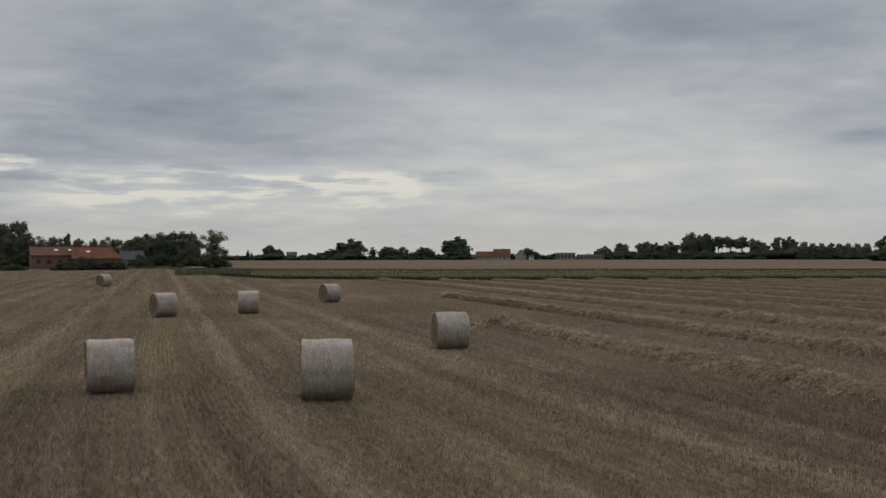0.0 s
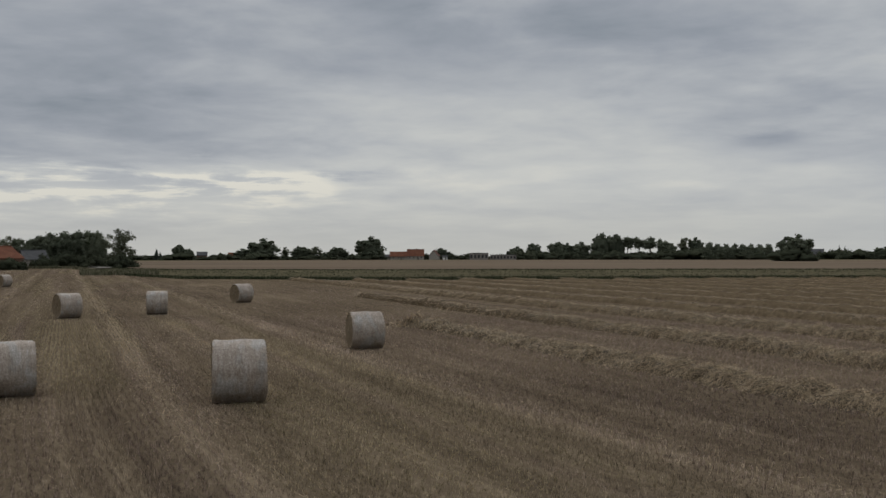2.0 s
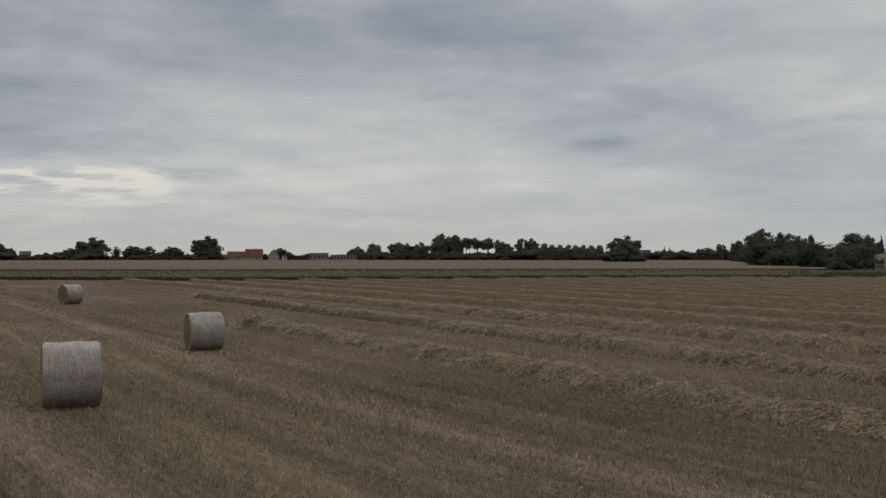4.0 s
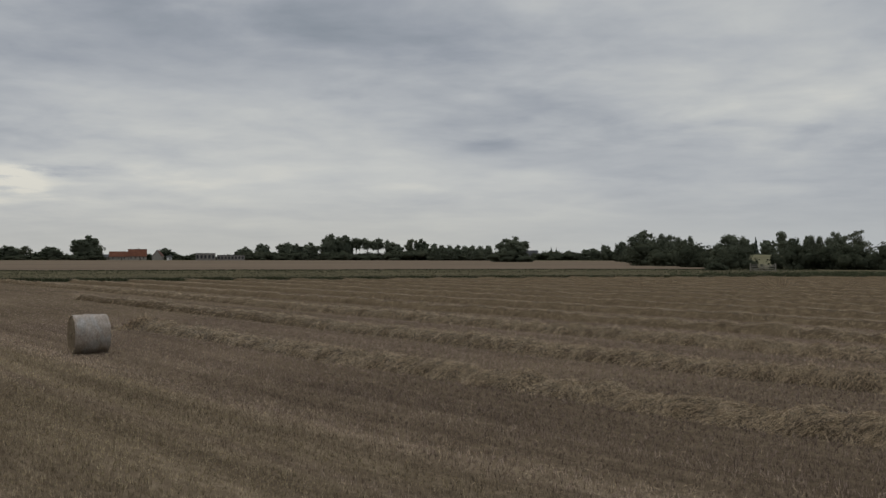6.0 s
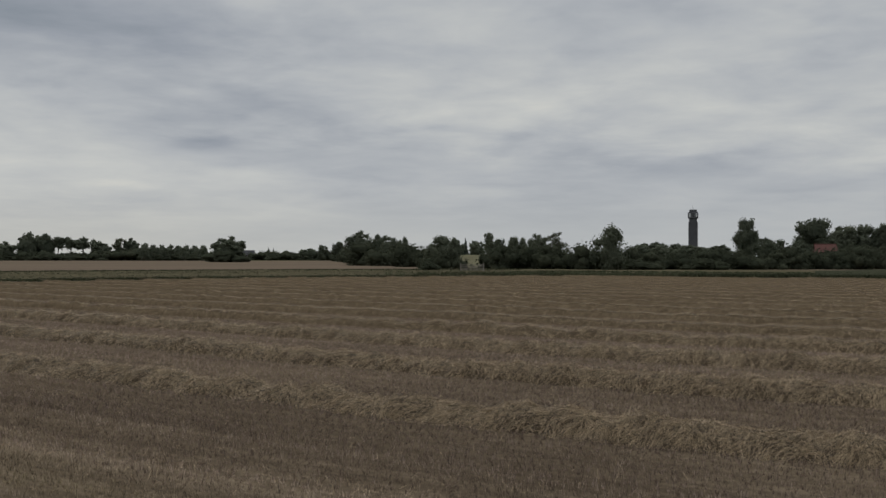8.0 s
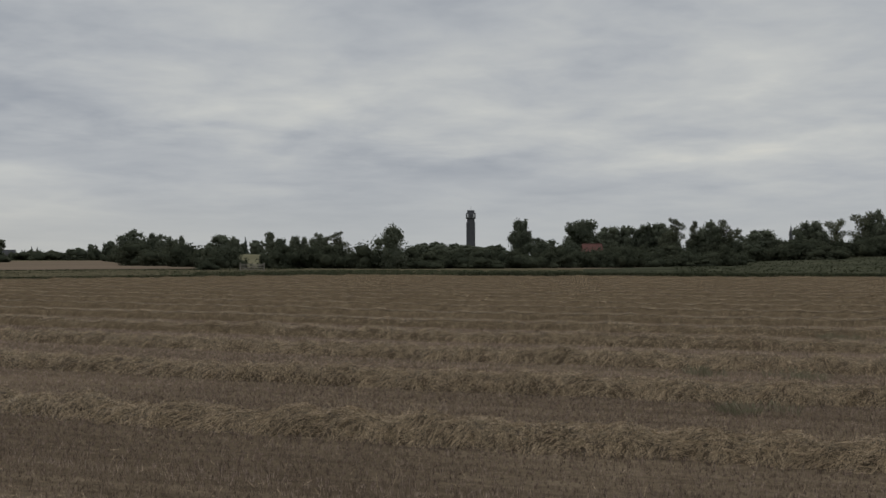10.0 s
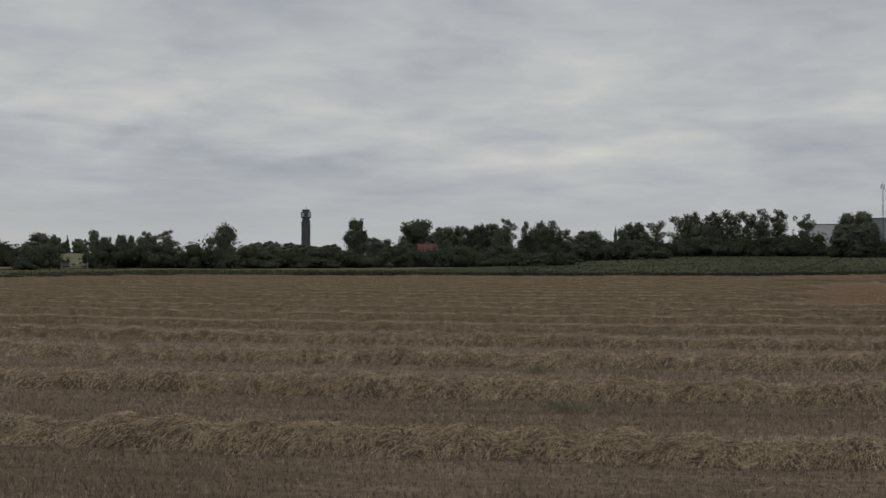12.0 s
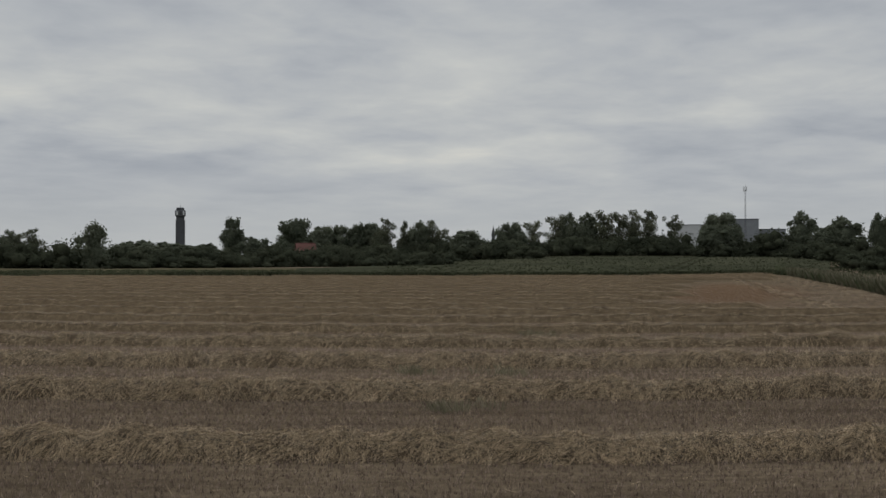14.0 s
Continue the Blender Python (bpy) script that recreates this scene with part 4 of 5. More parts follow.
    if kind == "b":
        limb(bm, (0, 0, 0), (0.1, 0.05, 0.4), 0.02, 0.008)
        limb(bm, (0, 0, 0), (-0.1, -0.03, 0.4), 0.02, 0.008)
    elif kind not in ("c", "t"):
        for b in blobs[:5 if far else 9]:
            mid = Vector((b[0] * 0.4, b[1] * 0.4, bole + (b[2] - bole) * 0.45))
            limb(bm, (0.008, 0, bole * 0.9), mid, 0.018, 0.011)
            limb(bm, mid, (b[0], b[1], b[2] + b[4] * 0.4), 0.011, 0.003)
    else:
        limb(bm, (0.01, 0, bole), (0, 0, 0.9), 0.024, 0.004)
    trunk = bpy.data.meshes.new("trunk")
    bm.to_mesh(trunk)
    bm.free()
    trunk.materials.append(BARK)
    crown = leaf_mesh("crown", rs, blobs, count, size, mat, shell, core)
    # bring the crown to unit size
    v = np.empty(len(crown.vertices) * 3, dtype=np.float32)
    crown.vertices.foreach_get("co", v)
    v = v.reshape(-1, 3)
    w = np.percentile(np.abs(v[:, :2]).max(axis=1), 97.5) * 2
    top, low = np.percentile(v[:, 2], 99.7), v[:, 2].min()
    v[:, :2] /= w
    if kind in ("b", "w"):
        low = np.percentile(v[:, 2], 14)
        v[:, 2] = np.maximum((v[:, 2] - low) / (top - low), -0.06)
    elif kind == "o":
        low = np.percentile(v[:, 2], 4)
        v[:, 2] = np.maximum(0.05 + 0.95 * (v[:, 2] - low) / (top - low), 0.0)
    else:
        v[:, 2] /= top
    crown.vertices.foreach_set("co", v.ravel())
    crown.update()
    return trunk, crown


WORDS = {
    "o": ("tree", "broad dark green leafy tree with a rounded crown", "tree"),
    "a": ("tree", "tall open-crowned tree with sky showing through", "tree"),
    "w": ("tree", "bushy tree with wispy upright twigs above a hedge", "tree"),
    "p": ("tree", "high-pruned tree with a bare trunk and flat crown", "tree"),
    "t": ("tree", "slender upright dark green tree", "tree"),
    "c": ("conifer", "small pointed dark conifer among village trees", "tree"),
    "b": ("bush", "dense dark green hedge bush with ragged outline", "bush"),
}
KINDS = (("o", 5), ("a", 4), ("w", 1), ("p", 2), ("t", 3), ("c", 1), ("b", 6))
FORMS = {kind: [tree_form(kind, 7 * ord(kind) + v) for v in range(n)] for kind, n in KINDS}
FAR_FORMS = {kind: [tree_form(kind, 7 * ord(kind) + 40 + v, True) for v in range(n)] for kind, n in KINDS}
tree_rs = np.random.RandomState(77)


def plant_one(kind, x, y, w, h, group):
    forms = (FAR_FORMS if math.hypot(x, y) > 600 else FORMS)[kind]
    trunk, crown = forms[tree_rs.randint(len(forms))]
    name, label, category = WORDS[kind]
    bearing, span = math.degrees(math.atan2(x, y)), math.degrees(w * 0.6 / math.hypot(x, y))
    if kind == "b" and 255 < math.hypot(x, y) < 800 and abs(bearing - 38.3) < 0.3 + span:
        return  # a gap in the hedge
    z = float(land(x, y))
    wide = w * (1.3 if kind == "b" else 1.12)
    root = thing(name, label, category, pose(x, y, z - 0.05, 0, 0, tree_rs.rand() * 360) @ Matrix.Diagonal((wide, wide, h, 1)), group)
    for nm, me in (("trunk", trunk), ("crown", crown)):
        ob = new(nm, me)
        ob.parent = root


def plant(rows, group, under=0.0):
    """Trees of a group; under: the height of the bushes at their feet, as a share of the tree's."""
    for kind, x, y, w, h in rows:
        plant_one(kind, x, y, w, h, group)
        if under and kind in "oa":
            k = 1 - 5.0 / math.hypot(x, y)
            plant_one("b", x * k, y * k, w * 0.95, h * under * (0.8 + 0.4 * tree_rs.rand()), group)


def hedgerow(az0, az1, radius, step, w, h, group):
    """Low bushes along an arc of field edge."""
    a = az0
    while a < az1:
        r = radius * (1 + 0.02 * tree_rs.randn())
        plant_one("b", r * math.sin(radians(a)), r * math.cos(radians(a)), w * (0.7 + 0.6 * tree_rs.rand()), h * (0.6 + 0.7 * tree_rs.rand()), group)
        a += step * (0.7 + 0.6 * tree_rs.rand())



def young_wood(az0, az1, radius, step, w, h, group):
    """A close stand of slender young trees with an even top."""
    a = az0
    while a < az1:
        r = radius * (1 + 0.012 * tree_rs.randn())
        plant_one("t", r * math.sin(radians(a)), r * math.cos(radians(a)), w * (0.8 + 0.4 * tree_rs.rand()), h * (0.88 + 0.2 * tree_rs.rand()), group)
        a += step * (0.7 + 0.6 * tree_rs.rand())


def far_wood(az0, az1, radius, step, w, h, group):
    """Full-grown trees closing the skyline far behind the hedges."""
    a = az0
    while a < az1:
        r = radius * (1 + 0.02 * tree_rs.randn())
        plant_one("o", r * math.sin(radians(a)), r * math.cos(radians(a)), w * (0.8 + 0.4 * tree_rs.rand()), h * (0.9 + 0.16 * tree_rs.rand()), group)
        a += step * (0.8 + 0.4 * tree_rs.rand())


FARM_TREES = [
    ("o", -133, 302, 7.9, 13.4), ("o", -127, 299, 8.1, 14.0), ("a", -142, 353, 6.8, 10.6), ("o", -139, 359, 6.1, 10.5),
    ("t", -134, 356, 3.6, 11.7), ("o", -132, 362, 5.7, 9.9), ("o", -129, 368, 5.0, 9.8), ("a", -122, 360, 5.7, 10.5),
    ("o", -120, 366, 7.5, 9.8), ("o", -114, 362, 5.8, 9.3), ("o", -105, 344, 8.2, 10.4), ("o", -99, 341, 8.1, 11.5),
    ("o", -94, 337, 6.9, 10.6), ("o", -90, 338, 9.6, 11.8), ("o", -85, 334, 7.2, 11.5), ("a", -74, 322, 8.7, 11.9),
    ("b", -80, 315, 6.1, 4.2), ("b", -68, 292, 5.0, 4.5), ("b", -96, 316, 6.1, 4.4), ("b", -102, 319, 6.2, 4.3),
    ("b", -93, 327, 7.4, 4.6), ("b", -90, 333, 7.2, 4.5), ("b", -127, 294, 8.3, 5.1),
]
FAR_TREES_A = [
    ("b", -190, 880, 15.0, 4.9), ("b", -180, 882, 15.0, 4.4), ("c", -169, 864, 4.9, 9.3), ("c", -166, 864, 4.4, 6.8),
    ("b", -164, 885, 15.0, 4.9), ("o", -151, 867, 10.8, 13.2), ("o", -143, 868, 7.9, 9.7), ("b", -146, 848, 22.1, 6.7),
    ("b", -124, 891, 12.1, 4.8), ("b", -110, 843, 10.5, 6.1), ("b", -101, 894, 20.3, 5.2), ("o", -98, 895, 18.3, 9.8),
    ("o", -80, 866, 23.6, 17.9), ("b", -84, 846, 17.3, 6.6), ("a", -62, 878, 10.9, 11.1), ("b", -68, 897, 20.3, 3.7),
    ("o", -48, 879, 15.9, 11.6), ("a", -37, 879, 14.9, 11.6), ("b", -42, 879, 29.9, 4.6), ("o", -28, 900, 8.2, 6.6),
]
FAR_TREES_B = [
    ("o", -16, 860, 15.6, 10.8), ("b", -2, 900, 15.3, 5.0), ("o", 11, 860, 21.4, 19.6), ("a", 22, 880, 8.0, 12.4),
    ("b", 62, 878, 6.0, 5.8), ("o", 75, 897, 11.2, 10.4), ("o", 81, 896, 10.2, 7.4), ("b", 95, 915, 22.8, 3.8),
    ("o", 140, 869, 13.0, 11.3), ("o", 155, 866, 13.0, 13.8), ("b", 145, 858, 21.7, 7.8), ("b", 162, 855, 19.7, 7.3),
    ("o", 175, 863, 15.0, 15.3), ("o", 185, 861, 11.0, 14.3), ("o", 195, 858, 17.9, 14.8), ("b", 177, 842, 29.2, 6.3),
    ("b", 196, 838, 24.3, 6.3), ("o", 208, 834, 18.3, 22.3), ("o", 219, 831, 14.5, 21.4), ("p", 229, 829, 10.6, 19.5),
    ("p", 238, 826, 10.7, 19.1),
]
FAR_TREES_C = [
    ("p", 247, 823, 13.6, 19.1), ("p", 267, 859, 8.1, 18.3), ("b", 208, 824, 23.8, 8.3), ("b", 222, 820, 21.0, 6.9),
    ("b", 236, 816, 22.0, 5.5), ("o", 260, 819, 13.6, 15.3), ("a", 274, 815, 12.6, 18.2), ("o", 283, 812, 13.6, 17.8),
    ("b", 260, 799, 23.7, 8.4), ("b", 275, 793, 23.8, 9.4), ("t", 289, 799, 9.6, 14.3), ("t", 295, 797, 9.6, 13.3),
    ("t", 302, 794, 9.6, 12.9), ("t", 308, 792, 9.6, 12.9), ("t", 314, 789, 9.6, 12.4), ("t", 320, 787, 9.6, 12.9),
    ("t", 327, 784, 9.6, 12.4), ("t", 333, 782, 9.6, 12.9), ("b", 302, 783, 28.6, 7.1), ("b", 322, 775, 28.6, 7.1),
    ("b", 291, 788, 23.8, 7.5),
]
VILLAGE_TREES = [
    ("o", 261, 584, 14.5, 14.2), ("o", 262, 572, 15.0, 15.5), ("b", 256, 564, 23.2, 8.3), ("b", 398, 807, 15.3, 8.5),
    ("c", 403, 804, 3.6, 11.5), ("c", 407, 802, 3.6, 11.0), ("b", 398, 784, 16.9, 8.9), ("b", 421, 795, 22.3, 8.5),
    ("o", 425, 770, 15.9, 10.4), ("b", 430, 790, 20.3, 8.0), ("o", 435, 764, 7.9, 13.4), ("b", 429, 745, 13.5, 9.8),
    ("o", 357, 602, 10.2, 13.7), ("b", 331, 548, 10.8, 11.1), ("b", 413, 855, 10.7, 7.7),
]
HEDGE_A = [
    ("o", 211, 340, 11.8, 13.3), ("o", 212, 327, 6.2, 12.0), ("o", 210, 316, 7.3, 10.7), ("t", 226, 330, 3.8, 11.4),
    ("b", 207, 330, 16.4, 8.9), ("b", 204, 308, 14.7, 8.6), ("b", 193, 279, 11.5, 8.2), ("o", 178, 241, 8.8, 9.7),
    ("o", 175, 231, 4.3, 9.0), ("b", 193, 267, 9.3, 6.9), ("b", 173, 233, 9.8, 5.9), ("c", 393, 506, 5.0, 15.2),
    ("o", 365, 477, 7.8, 13.1), ("o", 386, 486, 10.8, 13.1), ("b", 369, 474, 19.6, 11.1), ("b", 152, 211, 5.9, 2.4),
    ("b", 149, 207, 4.4, 2.3), ("t", 329, 403, 7.4, 15.9), ("o", 320, 385, 5.5, 12.4), ("o", 313, 365, 5.3, 13.1),
    ("o", 316, 362, 4.8, 12.6),
]
HEDGE_B = [
    ("b", 185, 224, 7.9, 6.9), ("b", 182, 214, 9.2, 7.1), ("b", 186, 210, 9.3, 7.1), ("o", 221, 246, 5.9, 10.9),
    ("a", 212, 227, 8.3, 11.0), ("b", 187, 203, 9.2, 7.2), ("b", 191, 199, 9.2, 7.1), ("b", 195, 195, 9.2, 7.0),
    ("w", 196, 189, 8.4, 11.6), ("b", 201, 188, 9.3, 6.1), ("b", 209, 187, 9.5, 5.3), ("b", 217, 186, 9.7, 5.2),
    ("b", 199, 180, 9.1, 3.3), ("b", 221, 181, 9.7, 5.4), ("b", 229, 179, 9.9, 5.7), ("b", 233, 173, 9.9, 5.6),
    ("b", 241, 171, 10.0, 5.3), ("b", 215, 172, 10.9, 3.1), ("o", 891, 805, 20.3, 19.4), ("o", 902, 793, 23.0, 20.1),
    ("o", 915, 777, 27.1, 18.7),
]
GROVE_A = [
    ("o", 338, 250, 8.8, 18.9), ("o", 344, 241, 6.8, 10.4), ("o", 326, 233, 9.0, 10.6), ("b", 322, 221, 11.0, 8.3), ("o", 333, 223, 8.2, 9.5),
    ("p", 353, 229, 11.6, 18.9), ("o", 355, 226, 9.5, 12.6), ("o", 361, 235, 14.6, 14.1), ("o", 376, 230, 11.9, 16.3), ("o", 380, 224, 10.9, 16.5),
    ("o", 383, 217, 9.9, 16.8), ("o", 386, 212, 11.4, 17.4), ("a", 371, 197, 11.3, 18.3), ("a", 375, 190, 7.1, 17.0),
    ("o", 378, 184, 9.4, 16.8), ("a", 381, 179, 9.4, 17.0), ("o", 386, 190, 14.4, 13.1), ("o", 401, 182, 8.8, 10.8),
    ("b", 276, 182, 9.3, 4.9), ("b", 281, 173, 14.9, 7.3), ("b", 285, 168, 14.9, 6.7), ("b", 294, 162, 17.0, 7.6),
    ("b", 296, 157, 15.0, 6.3),
]
GROVE_B = [
    ("b", 315, 154, 13.7, 4.3), ("b", 318, 147, 11.7, 3.6), ("b", 261, 168, 10.5, 3.8), ("o", 368, 158, 11.9, 11.9),
    ("b", 349, 152, 12.6, 5.8), ("b", 352, 144, 10.5, 6.7), ("o", 392, 151, 8.3, 14.7), ("o", 394, 147, 8.7, 14.8),
    ("a", 406, 144, 9.4, 15.8), ("b", 346, 132, 15.4, 8.3), ("b", 339, 122, 9.8, 5.3), ("a", 409, 134, 10.5, 18.3),
    ("o", 411, 129, 8.6, 18.5), ("o", 413, 122, 11.9, 18.3), ("b", 400, 129, 16.3, 9.5), ("b", 399, 117, 16.0, 8.8),
    ("b", 406, 110, 13.8, 8.1), ("a", 415, 114, 12.0, 19.6), ("a", 417, 108, 8.2, 18.9), ("a", 418, 103, 9.6, 19.6),
    ("a", 419, 97, 11.5, 19.3),
]
GROVE_C = [
    ("b", 406, 109, 14.1, 8.6), ("b", 408, 101, 14.0, 9.1), ("b", 410, 93, 14.0, 9.3), ("a", 422, 87, 7.6, 17.5),
    ("b", 412, 86, 13.9, 9.7), ("b", 413, 80, 11.6, 9.9), ("o", 400, 67, 9.7, 16.7), ("o", 396, 61, 10.5, 17.1),
    ("o", 391, 63, 14.2, 12.0), ("b", 398, 49, 13.8, 10.3), ("b", 398, 43, 13.8, 10.9), ("o", 399, 34, 11.1, 17.0),
    ("o", 390, 26, 10.3, 11.6), ("o", 380, 19, 13.2, 14.4), ("b", 350, 26, 11.2, 6.4), ("b", 320, 18, 10.1, 5.3),
    ("b", 300, 9, 11.0, 7.3), ("o", 330, 5, 6.8, 14.4), ("b", 250, 10, 6.5, 3.8), ("b", 230, 5, 6.0, 3.6),
    ("b", 389, 37, 8.3, 3.4),
]
plant(FARM_TREES, "trees round the farm", 0.35)
plant(FAR_TREES_A, "trees on the skyline", 0.35)
plant(FAR_TREES_B, "trees on the skyline", 0.35)
plant(FAR_TREES_C, "trees on the skyline")
plant(VILLAGE_TREES, "village trees", 0.40)
plant(HEDGE_A, "hedge beyond the field", 0.50)
plant(HEDGE_B, "hedge beyond the field", 0.40)
plant(GROVE_A, "grove beyond the field", 0.50)
plant(GROVE_B, "grove beyond the field", 0.45)
plant(GROVE_C, "grove beyond the field", 0.45)
hedgerow(-14.5, 27, 905, 0.75, 13, 4.6, "hedges on the skyline")
hedgerow(17.3, 23.8, 850, 0.4, 12, 9.0, "hedges on the skyline")
hedgerow(8.8, 18.3, 870, 0.45, 13, 6.5, "hedges on the skyline")
hedgerow(27, 41, 930, 0.6, 13, 5.5, "hedges on the skyline")
hedgerow(-21.0, -17.9, 279, 0.3, 4.2, 2.9, "hedges round the farm")
young_wood(19.3, 23.0, 840, 0.10, 8.0, 10.2, "young wood on the skyline")
hedgerow(-27, -22.5, 280, 0.7, 5.5, 2.2, "hedges round the farm")
hedgerow(-27, -15, 345, 1.1, 8, 4.2, "hedges round the farm")
hedgerow(47.5, 66, 300, 0.9, 7, 5.2, "hedge beyond the field")
hedgerow(58, 78, 420, 0.8, 9, 7.5, "grove beyond the field")
hedgerow(78, 92, 415, 0.9, 9, 5.5, "grove beyond the field")
far_wood(47.6, 52.6, 700, 0.7, 15, 11.5, "far wood behind the hedges")


def blades(name, points, height, width, mat, label, category, seed, lean=0.3):
    """Tufts of tall blades at plan points."""
    rs = np.random.RandomState(seed)
    p = np.repeat(points, 4, axis=0)
    c = len(p)
    x, y = p[:, 0] + rs.randn(c) * width, p[:, 1] + rs.randn(c) * width
    h = height * (0.45 + 0.8 * rs.rand(c))
    a = rs.rand(c) * 6.283
    w = width * (0.5 + 0.7 * rs.rand(c))
    z = land(x, y) - 0.25
    lx, ly = rs.randn(c) * lean * h, rs.randn(c) * lean * h
    sx, sy = np.cos(a) * w, np.sin(a) * w
    v = np.stack([np.stack([x - sx, y - sy, z], 1), np.stack([x + sx, y + sy, z], 1), np.stack([x + sx * 0.5 + lx, y + sy * 0.5 + ly, z + 0.25 + h], 1),
                  np.stack([x - sx * 0.5 + lx, y - sy * 0.5 + ly, z + 0.25 + h * 0.85], 1)], 1).reshape(-1, 3)
    tagged(new(name, mesh_of(name, v, np.arange(c * 4).reshape(-1, 4), [mat])), label, category, kind="stuff")


def strip(count, az0, az1, lo, hi, seed, clump=0.0):
    """Plan points between two distances behind the stubble's edge."""
    rs = np.random.RandomState(seed)
    az = az0 + (az1 - az0) * rs.rand(count)
    if clump:
        keep = np.sin(az * 9.1 + seed) + np.sin(az * 23.3) + 0.8 * np.sin(az * 51.7) > -clump
        az = az[keep]
    edge = np.interp(az, np.degrees(AZ), R_EDGE)
    r = edge + lo + (hi - lo) * rs.rand(len(az))
    return np.stack([r * np.sin(np.radians(az)), r * np.cos(np.radians(az))], 1)


def ring_points(count, az0, az1, r0, r1, seed):
    rs = np.random.RandomState(seed)
    az = np.radians(az0 + (az1 - az0) * rs.rand(count))
    r = r0 + (r1 - r0) * rs.rand(count)
    return np.stack([r * np.sin(az), r * np.cos(az)], 1)


blades("ditch_plants", strip(5600, -14.2, 62, 0.4, 3.2, 51, 1.3), 0.38, 0.16, NETTLE, "dark green nettles and reeds along the ditch", "ditch plants", 51)
blades("ditch_plants", strip(6800, 50, 84, 0.5, 7.0, 52), 0.6, 0.22, NETTLE, "dark green nettles and reeds along the ditch", "ditch plants", 52)
blades("tall_grass", strip(7000, -14.2, 60, 6.0, 60.0, 53), 0.2, 0.16, GRASS, "tall pale green and straw-coloured grass", "grass", 53)
blades("tall_grass", strip(2600, -14.2, 40, 60.0, 108.0, 54), 0.2, 0.24, GRASS, "tall pale green and straw-coloured grass", "grass", 54)
blades("ditch_plants", strip(2200, -14.0, 41, 86.0, 91.0, 55), 0.35, 0.16, NETTLE, "dark green plants along a second ditch", "ditch plants", 55)
blades("tall_grass", strip(9000, 84.3, 99, 0.2, 26.0, 56), 1.15, 0.07, GRASS, "tall flowering grass and weeds at the field corner", "grass", 56)
blades("tall_grass", strip(1100, 84.6, 99, 0.5, 14.0, 58, 0.2), 1.45, 0.04, PLUME, "pale flowering grass plumes at the field corner", "grass", 58, 0.2)
blades("ditch_plants", strip(5200, 83.8, 99, 0.4, 30.0, 57, 0.6), 1.1, 0.09, HERB, "green weeds at the field corner", "ditch plants", 57)
blades("tall_grass", np.concatenate([strip(2600, -24.5, -14.5, 0.2, 10.0, 59), ring_points(600, -15.0, -11.0, 190, 245, 60)]), 0.6, 0.2, GRASS, "rough grass along the farm's edge", "grass", 59)
blades("crop_leaves", ring_points(6000, 62, 92, 190, 412, 61), 0.42, 0.3, NETTLE, "dark green leaves of a root crop", "crop", 61, 0.6)
blades("ditch_plants", np.concatenate([strip(700, 33, 41, 5.0, 60.0, 68, 0.1), strip(3600, 40, 64, 5.0, 60.0, 65, 1.2)]), 0.3, 0.16, HERB, "dark green herbs among the verge grass", "ditch plants", 65)
blades("tall_grass", ring_points(1600, 66, 88, 404, 413, 66), 0.5, 0.3, GRASS, "pale dry grass along the foot of the grove", "grass", 66)
blades("ditch_plants", np.concatenate([strip(500, 35, 43, 5.0, 40.0, 69, 0.0), strip(1900, 42, 64, 5.0, 60.0, 70, 0.9)]), 0.34, 0.2, NETTLE, "dark green herbs among the verge grass", "ditch plants", 70)
# weeds growing in the stubble
rs_w = np.random.RandomState(62)
weed_at = np.concatenate([np.array(c) + rs_w.randn(k, 2) * np.array(w) for c, k, w in
                          (((27.5, 13.8), 30, (0.25, 0.3)), ((21.3, 10.0), 40, (0.2, 0.3)), ((28.2, 11.2), 36, (0.35, 0.4)), ((22.0, 9.3), 14, (0.3, 0.3)), ((42.0, 15.0), 60, (0.5, 0.6)))])
blades("weeds", weed_at, 0.24, 0.012, WEED, "grey-green weeds among the stubble", "weeds", 63, 0.6)


def straw_clump():
    """A ragged heap where the first windrow begins."""
    rs = np.random.RandomState(64)
    c = 1500
    px, py = rs.randn(c) * 0.75, rs.randn(c) * 0.5
    top = np.clip(0.55 * np.exp(-(px / 0.8) ** 2 - (py / 0.55) ** 2), 0, 1)
    z = top * rs.rand(c) ** 0.4
    a = rs.rand(c) * 6.283
    ln = 0.25 + 0.3 * rs.rand(c)
    d = np.stack([np.cos(a) * ln, np.sin(a) * ln, rs.randn(c) * 0.25], 1) / 2
    w = np.stack([-np.sin(a), np.cos(a), np.full(c, 0.6)], 1) * 0.006
    p = np.stack([px, py, z + 0.02], 1)
    lo, hi = p - d, p + d
    lo[:, 2], hi[:, 2] = np.maximum(lo[:, 2], 0.0), np.maximum(hi[:, 2], 0.0)
    v = np.stack([lo - w, lo + w, hi + w, hi - w], 1).reshape(-1, 3)
    ob = new("straw_heap", mesh_of("straw_heap", v, np.arange(c * 4).reshape(-1, 4), [STRAW]))
    ob.matrix_basis = pose(3.0, 49.3, 0.0, 0, 0, 20)
    tagged(ob, "ragged heap of loose straw lying on stubble", "straw heap")


straw_clump()


